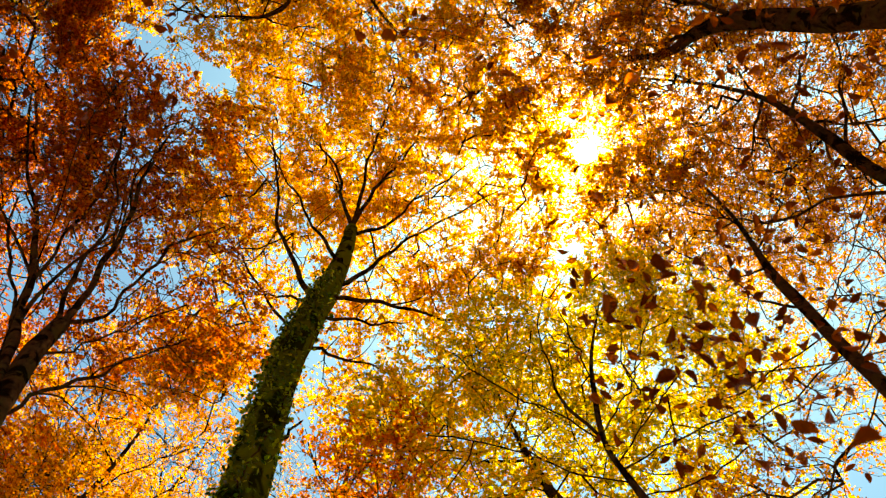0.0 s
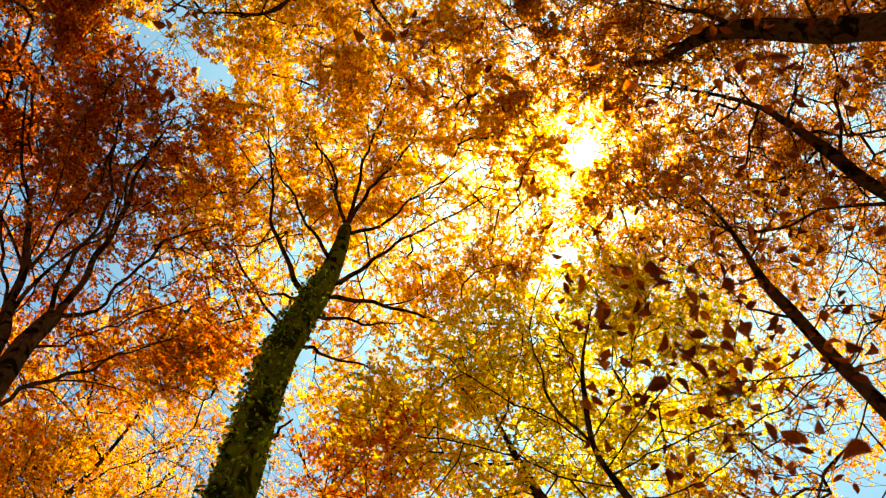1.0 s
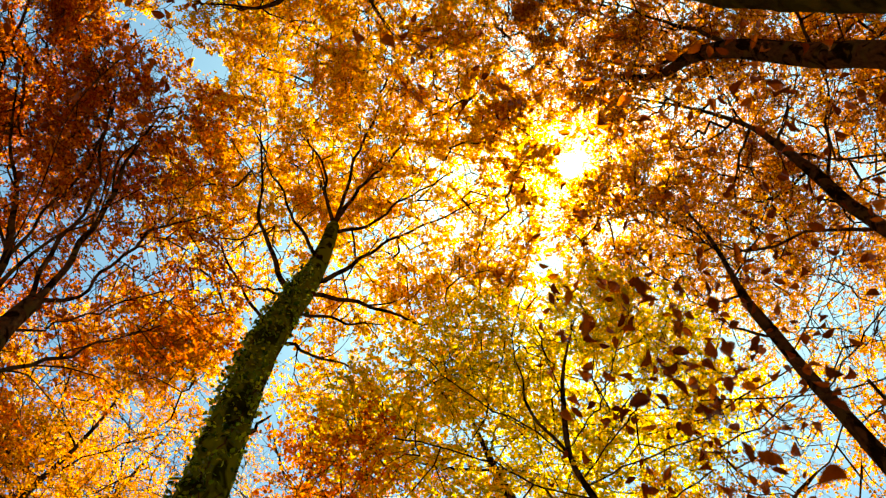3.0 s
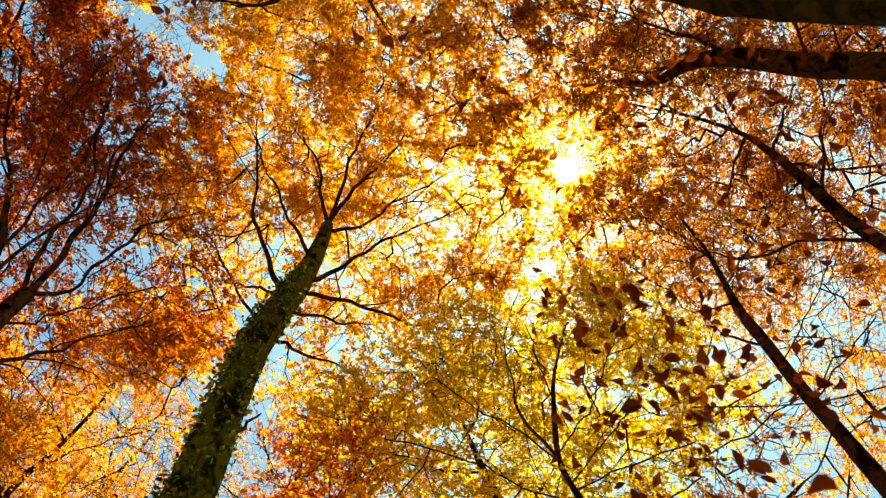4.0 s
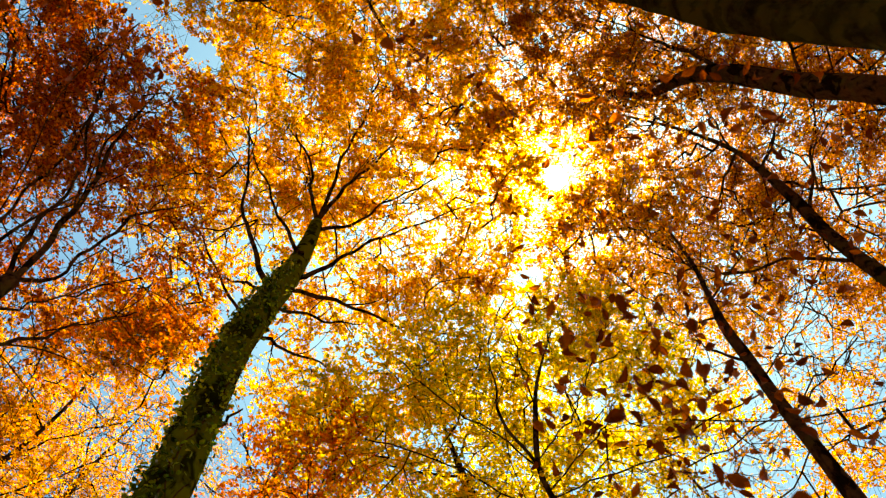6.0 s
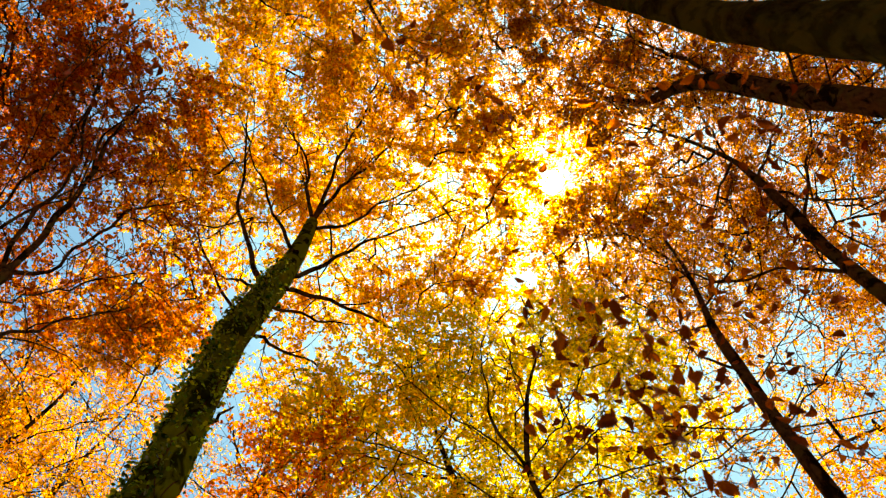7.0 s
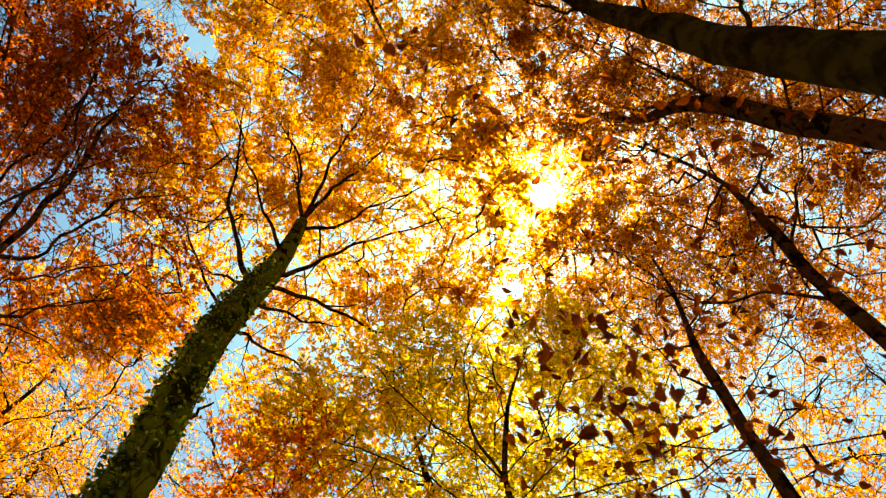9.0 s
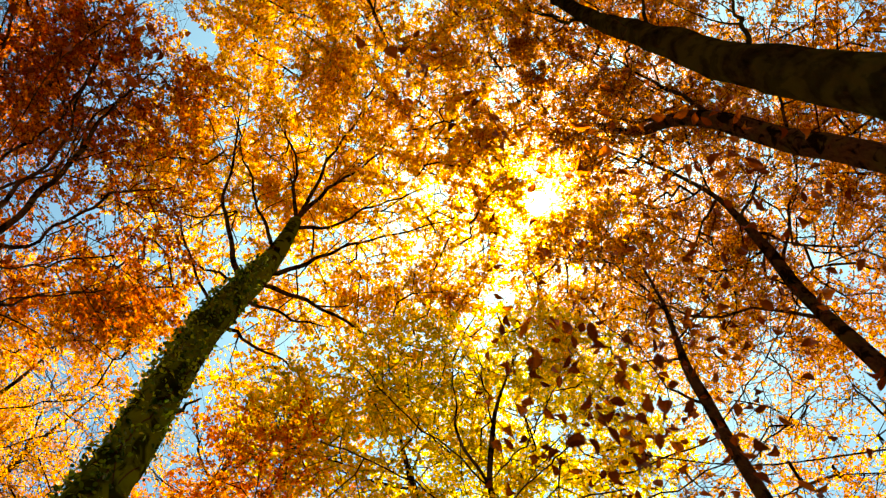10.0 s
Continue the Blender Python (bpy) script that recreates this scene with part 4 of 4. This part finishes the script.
def build_overhead_tree():
    limbs = [
        [(-1.87, -0.52, 13.86, 0.045), (-2.84, 0.65, 15.26, 0.035), (-3.26, 0.95, 15.66, 0.028), (-4, 1.11, 16.06, 0.02), (-4.77, 1.13, 16.46, 0.015),
         (-5.5, 0.89, 16.86, 0.01)],
        [(-1.94, -0.44, 14.05, 0.04), (-1.82, 0.36, 15.85, 0.03), (-1.34, 0.98, 17.25, 0.01)],
        [(-1.77, -0.66, 13.55, 0.03), (-3.11, -0.51, 14.95, 0.03), (-4.48, -0.15, 15.95, 0.01)],
        [(-3.34, 0.97, 15.8, 0.02), (-3.1, 1.11, 16.2, 0.01), (-2.64, 1.13, 16.8, 0.01)],
    ]
    lobes = [(-3.46, 1.05, 16.92, 0.92, 0.5), (-4.77, 0.93, 16.72, 0.72, 1.1), (-2.15, 0.99, 17.32, 1.03, 0.7), (-5.67, 0.5, 16.52, 0.93, 1.5), (-3.96, -0.24, 16.32, 1.39, 0.9),
             (-2.42, -0.46, 16.92, 1.41, 0.9), (-0.83, 0.55, 17.92, 0.96, 0.4), (-0.98, -0.93, 17.32, 1.44, 0.5), (-6.25, 0.24, 15.92, 1.22, 1.1), (-5.7, 1.66, 16.72, 0.08, -1),
             (-5.3, 1.8, 16.72, 0.08, -1), (-4.58, 2.08, 16.92, 0.12, -1), (-4.2, 2.26, 16.92, 0.1, -1)]
    return tree('beech leaning overhead with orange leaves', BARK_DARK, LEAF_GOLD, overhead_trunk, limbs, lobes, 19, leaf=0.054, leaves_each=90, clumpy=0.6, layers=4.4)


build_overhead_tree()


far_trunk = [(-4.38, 7.63, -0.1, 0.08), (-4.36, 7.45, 4.9, 0.07), (-4.35, 7.37, 7.3, 0.07), (-4.35, 7.33, 8.4, 0.07), (-4.34, 7.31, 9.1, 0.06),
    (-4.33, 7.2, 10.19, 0.05), (-4.28, 7.11, 11.13, 0.04), (-4.21, 7.15, 12.23, 0.03), (-4.21, 7.15, 13.55, 0.02), (-4.37, 7.17, 15.05, 0.01)]


def build_far_tree():
    limbs = [
        [(-4.26, 7.12, 11.41, 0.02), (-3.84, 7.07, 12.11, 0.01), (-3.22, 7.08, 12.91, 0.01)],
        [(-4.3, 7.15, 10.7, 0.02), (-5.11, 7.25, 12.1, 0.02), (-5.43, 7.15, 13.3, 0.01)],
        [(-4.21, 7.15, 12.23, 0.02), (-4.96, 7.25, 13.43, 0.01), (-5.2, 7.1, 14.43, 0.01)],
        [(-4.33, 7.18, 10.34, 0.02), (-3.69, 7.06, 10.94, 0.01), (-3.07, 7.02, 11.94, 0.01)],
        [(-4.33, 7.2, 10.19, 0.02), (-5.84, 7.62, 11.79, 0.01), (-6.52, 7.65, 13.19, 0.01)],
    ]
    lobes = [(-5.69, 7.09, 13.11, 1.05, 0.9), (-4.46, 6.93, 13.71, 1.05, 0.9), (-3.51, 6.59, 13.51, 0.73, 0.9), (-5.16, 7.2, 11.71, 0.96, 1), (-4.24, 7.18, 11.91, 0.86, 0.65),
             (-3.21, 6.25, 13.91, 0.55, 0.9), (-6.93, 7.43, 12.71, 1.27, 0.8), (-3.06, 6.96, 12.91, 0.53, 0.8), (-4.53, 7.32, 10.31, 1.03, 0.7), (-3.24, 7.08, 10.71, 0.78, 0.7),
             (-4.25, 7.22, 10.91, 0.81, 0.9), (-2.68, 7.19, 10.31, 0.83, 0.5), (-2.9, 7.16, 11.91, 0.5, 0.65), (-5.59, 7.28, 10.71, 1.01, 0.5), (-3.23, 7.26, 9.51, 0.95, 0.5),
             (-2.57, 6.5, 11.11, 0.19, -1)]
    return tree('far beech with orange leaves and fine pale twigs', BARK_GREY, LEAF_ORANGE, far_trunk, limbs, lobes, 20, leaf=0.044, layers=12.0, airy=-0.48, leaves_each=90, limb_bark=TWIG_BARK, side_branches=7, twig=0.0032, twig_cap=0.012)


build_far_tree()


sparse_trunk = [(-1.67, 10.87, -0.1, 0.17), (-1.6, 10.88, 9.09, 0.15), (-1.58, 10.89, 11.49, 0.14), (-1.57, 10.89, 12.59, 0.14), (-1.57, 10.89, 13.29, 0.14),
    (-1.52, 10.89, 15.17, 0.11), (-1.47, 10.9, 16.78, 0.08), (-1.45, 10.9, 18.24, 0.06), (-1.61, 10.98, 20.3, 0.03), (-1.88, 11.04, 22.75, 0.02)]


def build_sparse_tree():
    limbs = [
        [(-1.46, 10.9, 17.56, 0.04), (-2.15, 10.78, 18.56, 0.03), (-2.65, 10.53, 19.76, 0.01)],
        [(-1.45, 10.9, 18.01, 0.04), (-0.97, 10.56, 19.21, 0.02), (-0.88, 10.16, 20.41, 0.02)],
        [(-1.47, 10.9, 16.78, 0.04), (-2.36, 10.91, 17.18, 0.02), (-3.05, 10.87, 17.58, 0.01)],
        [(-1.46, 10.9, 17.38, 0.03), (-0.54, 10.75, 17.78, 0.02), (0.13, 10.48, 18.18, 0.01)],
        [(-1.52, 10.89, 15.17, 0.04), (-2.9, 10.91, 15.57, 0.03), (-3.86, 10.73, 16.57, 0.01)],
    ]
    lobes = [(-2.35, 10.34, 19.5, 0.95, 0.22), (-1.33, 10.65, 18.1, 1.15, 0.22), (-1.18, 9.59, 20.1, 0.81, 0.45), (-2.72, 10.76, 17.7, 0.89, 0.4), (-0.6, 10.29, 19.1, 0.79, 0.5),
             (-1.5, 10.97, 16.3, 1.32, 0.5), (-3.46, 11.16, 16.9, 1, 0.5), (-2.68, 11.49, 15.7, 1.2, 0.5), (-0.17, 10.77, 16.5, 1.19, 0.6)]
    return tree('half-bare far tree with small orange leaves against the sky', BARK_GREY, LEAF_ORANGE, sparse_trunk, limbs, lobes, 21, leaf=0.05, leaves_each=64, airy=-0.36, layers=6.5, limb_bark=TWIG_BARK, side_branches=5)


sparse_tree = build_sparse_tree()
copy_thing(sparse_tree, pose(-5.6, 12.3, 0, 0, 0, 280))


# ---------------------------------------------------------------- ivy on the golden tree
def build_ivy():
    """Ivy that climbs the mossy trunk: stems pressed to the bark and leaves standing off it."""
    rng = np.random.default_rng(31)
    line = smooth_line(golden_trunk, 0.1)
    line = line[(line[:, 2] > 0.05) & (line[:, 2] < 12.9)]
    root = tagged(new("ivy"), "dark green ivy climbing the mossy beech trunk", "climbing plant")
    root.location = (line[0, 0], line[0, 1], 0)
    off = np.array((line[0, 0], line[0, 1], 0.0))
    for k in range(5):
        a = rng.uniform(0, 6.28)
        top = int(len(line) * rng.uniform(0.55, 1.0))
        ang = a + np.cumsum(rng.normal(0, 0.12, top))
        rows = line[:top].copy()
        rows[:, 0] += np.cos(ang) * rows[:, 3] * 1.02
        rows[:, 1] += np.sin(ang) * rows[:, 3] * 1.02
        rows[:, 3] = np.linspace(0.016, 0.006, top)
        v, f = tube(rows, 5)
        part("stem", mesh_from("stem", v - off, f, TWIG_BARK, True), root)
    n = 11000
    i = rng.integers(0, len(line), n)
    ang = rng.uniform(0, 6.283, n)
    c = line[i]
    thick = np.array([noise.noise(Vector((math.cos(a) * 0.9, math.sin(a) * 0.9, z * 0.55))) for a, z in zip(ang, c[:, 2])])
    facing = np.cos(ang - 4.1)                               # thicker on one side
    keep = thick + 0.55 * facing > rng.uniform(-0.25, 0.55, n)
    c, ang = c[keep], ang[keep]
    n = len(c)
    outw = np.column_stack([np.cos(ang), np.sin(ang), np.zeros(n)])
    at = c[:, :3] + outw * (c[:, 3] * rng.uniform(0.98, 1.14, n) + rng.exponential(0.011, n))[:, None] + rng.normal(0, 0.02, (n, 3))
    ways = outw * 0.5 + rng.normal(0, 0.7, (n, 3)) + (0, 0, -0.35)
    ups = outw * 0.8 + rng.normal(0, 0.4, (n, 3)) + (0, 0, 0.5)
    v, f = blades(at, ways, ups, rng.uniform(0.038, 0.075, n), True)
    part("foliage", mesh_from("foliage", v - off, f, LEAF_IVY), root, kind="stuff")


build_ivy()


# ---------------------------------------------------------------- low twigs with single leaves close by
def curled_leaf(seed):
    """One dry beech leaf, one unit long: ovate, cupped along the midrib, with a bent tip and a stalk."""
    rng = np.random.default_rng(seed)
    cup, bend, twist, wide = rng.uniform(0.2, 1.3), rng.uniform(-1.3, 1.3), rng.uniform(-1.4, 1.4), rng.uniform(0.62, 1.08)
    us = np.array([0, 0.12, 0.32, 0.55, 0.78, 1.0])
    half = np.array([0.02, 0.19, 0.31, 0.30, 0.17, 0.005])
    verts = []
    for u, h in zip(us, half):
        for s in (-1, -0.5, 0, 0.5, 1):
            y = s * h * wide * (1 + 0.16 * math.sin(u * 23 + seed * s))
            z = cup * abs(s) ** 1.5 * h + bend * (u - 0.4) ** 2 + twist * (u - 0.3) * y
            verts.append((u, y, z))
    quads = [(i * 5 + j, i * 5 + j + 1, i * 5 + j + 6, i * 5 + j + 5) for i in range(5) for j in range(4)]
    sv, sf = tube(np.array([(-0.22, 0.0, 0.06, 0.012), (-0.1, 0, 0.02, 0.012), (0.03, 0, 0.09 * bend + 0.0, 0.012)]), 3)
    v, f = joined([(np.array(verts), np.array(quads)), (sv, sf)])
    return mesh_from("leaf", v, f, LEAF_DRY, True)


LEAF_SHAPES = [curled_leaf(s) for s in range(40, 58)]


def low_branch(label, stem, leaves, boxes, seed):
    """A thin branch, its twigs, and every leaf on them as a piece of its own."""
    rng = np.random.default_rng(seed)
    root = tagged(new("low_branch"), label, "branch")
    root.location = stem[0][:3]
    off = np.array(stem[0][:3])
    rows = smooth_line(stem, 0.1)
    v, f = tube(rows, 7, 0.15, seed)
    part("limb", mesh_from("limb", v - off, f, TWIG_BARK, True), root)
    spots = [np.array(leaves)]
    for (x0, y0, z0, x1, y1, z1), n in boxes:
        q = rng.random((n, 3)) * (x1 - x0, y1 - y0, z1 - z0) + (x0, y0, z0)
        spots.append(q)
    spots = np.vstack(spots)
    spots = spots[outside_gaps(rng, spots) | (np.arange(len(spots)) < len(leaves)) | (spots[:, 0] > 0)]
    ways = rng.normal(0, 1, spots.shape) + (0, 0, -0.4)
    ways /= np.linalg.norm(ways, axis=1)[:, None]
    sizes = np.where(np.arange(len(spots)) < len(leaves), rng.uniform(0.060, 0.078, len(spots)), rng.uniform(0.052, 0.086, len(spots)))
    ends = spots - ways * (sizes * 0.72)[:, None]
    P, load, chains, n0 = grow(rng, [(rows, 0.0)], ends, 0.02, 0.24, 0.07, 12, 0.012)
    pieces = []
    for c in chains:
        r = np.minimum(0.0005 * np.maximum(load[c], 1) ** 0.30, 0.0022)
        pieces.append(tube(np.column_stack([P[c], r]), 4))
    v, f = joined(pieces)
    part("twig_mass", mesh_from("twig_mass", v - off, f, TWIG_BARK), root, kind="stuff")
    for end, way, size in zip(ends - off, ways, sizes):
        m = Matrix.Translation(end) @ Vector(way).to_track_quat("X", "Z").to_matrix().to_4x4() @ Matrix.Rotation(rng.uniform(0, 6.28), 4, "X")
        ob = part("leaf", LEAF_SHAPES[int(rng.integers(len(LEAF_SHAPES)))], root)
        ob.matrix_basis = m @ Matrix.Translation((0.22 * size, 0, 0)) @ Matrix.Diagonal((size, size, size, 1))
    return root


def build_low_branches():
    low_leaves = [(0.43, 0.78, 4), (0.43, 0.76, 3.74), (0.95, 1.2, 5.43), (0.82, 1.13, 4.92), (0.73, 0.98, 4.38), (0.75, 0.99, 4.2), (0.59, 0.96,
        3.91), (1.27, 1.63, 5.73), (0.59, 0.87, 3.55), (0.71, 0.7, 3.79), (0.7, 0.79, 3.41), (0.93, 1.03, 4.13), (1.35, 1.37, 5.25), (1.43, 1.33,
        5.23), (0.96, 1.03, 3.74), (1.77, 1.64, 5.54), (0.8, 0.7, 3.02), (1.62, 0.96, 4.96), (1.27, 0.85, 4.05), (1.65, 1, 4.93), (1.88, 1.07, 5.11),
        (1.2, 1.94, 5.61), (1.15, 1.69, 5.18), (1.17, 1.73, 4.83), (0.84, 1.58, 5.01), (1.61, 1.32, 5.16), (1.35, 1.66, 5.12)]
    stem = [(2.97, -0.38, 3.6, 0.009), (2.75, 0.3, 4.4, 0.007), (2.35, 0.95, 5.0, 0.005), (1.95, 1.4, 5.3, 0.0035), (1.5, 1.7, 5.6, 0.002)]
    low_branch("thin low beech branch with scattered dry brown leaves", stem, low_leaves,
               [((0.6, 0.9, 4.6, 1.7, 2.0, 6.0), 48), ((1.1, 0.5, 4.4, 2.3, 1.4, 6.2), 32), ((0.9, 1.4, 4.4, 1.9, 2.4, 6.2), 30),
                ((0.6, 0.75, 3.8, 0.95, 1.12, 4.6), 14), ((0.95, 0.85, 3.9, 1.4, 1.3, 4.7), 12), ((1.3, 1.4, 5.2, 2.5, 2.5, 7.2), 38)], 51)
    high_leaves = [(-0.13, 0.12, 3.9), (-0.14, 0.2, 4.34), (-0.51, 0.31, 5.68), (-0.3, 0.23, 4.78), (-0.29, 0.43, 6.38), (-0.33, 0.62, 6.8), (0.15,
        0.31, 4.79), (0.35, 0.16, 4.14), (0.68, 0.04, 3.59), (0.33, 0.53, 6.37), (0.25, 0.58, 5.99), (0.05, 0.39, 6.39), (0.14, 0.48, 6.82)]
    stem = [(-0.40, -1.70, 5.2, 0.016), (-0.75, -1.6, 6.2, 0.012), (-0.45, -0.8, 6.9, 0.009), (0.1, -0.45, 7.3, 0.006), (0.9, -0.3, 7.5, 0.003)]
    low_branch("thin overhead beech twigs with loose dry brown leaves", stem, high_leaves,
               [((0.6, 0.1, 5.4, 2.6, 1.2, 7.6), 70), ((1.15, 0.75, 5.0, 2.2, 1.7, 7.0), 55), ((0.5, 1.0, 5.6, 1.3, 1.7, 7.4), 25), ((0.5, -0.15, 5.0, 2.0, 0.45, 6.6), 45), ((-0.4, 0.2, 6.0, 0.8, 0.9, 7.8), 22)], 52)
    stem = [(-2.79, 3.16, 6.3, 0.008), (-2.72, 2.5, 6.75, 0.006), (-2.5, 1.8, 6.9, 0.0045), (-2.35, 1.2, 7.0, 0.003), (-2.0, 0.7, 7.1, 0.002)]
    low_branch("thin side branch of the rust-red beech with drooping brown leaves", stem, [(-2.1, 0.9, 6.6), (-1.8, 1.1, 6.4), (-2.4, 0.7, 6.7)],
               [((-2.75, 0.35, 5.8, -1.5, 1.0, 7.2), 60), ((-2.8, 0.9, 5.8, -1.5, 1.7, 7.2), 36)], 53)


build_low_branches()


# ---------------------------------------------------------------- trees added out of view to block side light
def build_screen_trees():
    """Added beeches, mostly out of view, that block sky light from the sides: near behind, further off ahead."""
    rng = np.random.default_rng(61)
    trunk = [(0, 0, -0.1, 0.17), (0.1, 0.05, 4.0, 0.15), (0.05, 0.2, 8.0, 0.12), (0.2, 0.15, 12.0, 0.07), (0.15, 0.1, 17.5, 0.02)]
    limbs = []
    for k in range(9):
        a, z, far = k * 2.4, 6.5 + k * 1.05, rng.uniform(2.0, 3.0) - 0.13 * k
        c, d = math.cos(a), math.sin(a)
        limbs.append([(0.1, 0.12, z, 0.045), (0.1 + 0.4 * far * c, 0.12 + 0.4 * far * d, z + 0.9, 0.03), (far * c, far * d, z + 1.9, 0.01)])
    lobes = [(2.1 * math.cos(k * 2.4), 2.1 * math.sin(k * 2.4), 9.0 + k * 0.95, 1.25, 0.7) for k in range(9)] + [(0.1, 0.1, 17.6, 1.2, 0.7)]
    first = tree("added beech with orange leaves, mostly out of view, blocking side light", BARK_DARK, LEAF_ORANGE, trunk, limbs, lobes, 22, per_cubic=26, leaf=0.1, leaves_each=32, layers=1.7, side_branches=2, clearing=False)
    for k in range(9):
        a = (k + rng.uniform(-0.2, 0.2)) / 9 * 2 * math.pi
        r = 13.8 + 2.2 * math.sin(a) + 3.0 * (k % 2) - (2.5 if math.sin(a) < -0.3 else 0)
        m = pose(r * math.cos(a), r * math.sin(a), 0, 0, 0, rng.uniform(0, 360))
        if k:
            copy_thing(first, m)
        else:
            first.matrix_basis = m


def build_light_screen():
    """Added stems and leaf masses around the view that block sky light from the sides."""
    rng = np.random.default_rng(62)
    pieces = []
    for k in range(70):
        a, r = rng.uniform(0, 6.283), rng.uniform(17, 38)
        h = rng.uniform(14, 20)
        x, y = r * math.cos(a), r * math.sin(a)
        rows = smooth_line([(x, y, -0.2, 0.28), (x + rng.normal(0, 0.4), y + rng.normal(0, 0.4), h * 0.5, 0.2), (x, y, h, 0.05)], 1.5)
        pieces.append(tube(rows, 6))
    v, f = joined(pieces)
    stems = tagged(new("screen_stems", mesh_from("screen_stems", v, f, BARK_DARK, True)), "dark stems added out of view to block low sky light", "woodland", kind="stuff")
    n = 40000
    a, u = rng.uniform(0, 6.283, n), rng.random(n)
    ahead = np.clip(np.sin(a) + 0.55, 0, 1)                    # starts further off ahead, to stay out of the camera's view
    inner = 7.0 + 6.5 * ahead
    r = inner + (36 - inner) * u ** 1.5
    top = np.clip(r * (1.9 - 0.95 * ahead), 9, 20)
    z = np.where(rng.random(n) < 0.5, top * rng.uniform(0.7, 1, n), top * rng.uniform(0.0, 1, n))
    z = np.where(r < inner + 5, top * rng.uniform(0.75, 1, n), z)
    at = np.column_stack([r * np.cos(a), r * np.sin(a), z])
    at += 0.5 * rng.normal(0, 1, (n, 3))
    at[:, 2] = np.maximum(at[:, 2], 0.2)
    v, f = blades(at, rng.normal(0, 1, (n, 3)), rng.normal(0, 0.5, (n, 3)) + (0, 0, 1.0), rng.uniform(0.24, 0.5, n))
    tagged(new("screen_leaves", mesh_from("screen_leaves", v, f, LEAF_RUST)), "rust-coloured leaves added out of view to block sky light", "woodland", kind="stuff")


build_screen_trees()
build_light_screen()
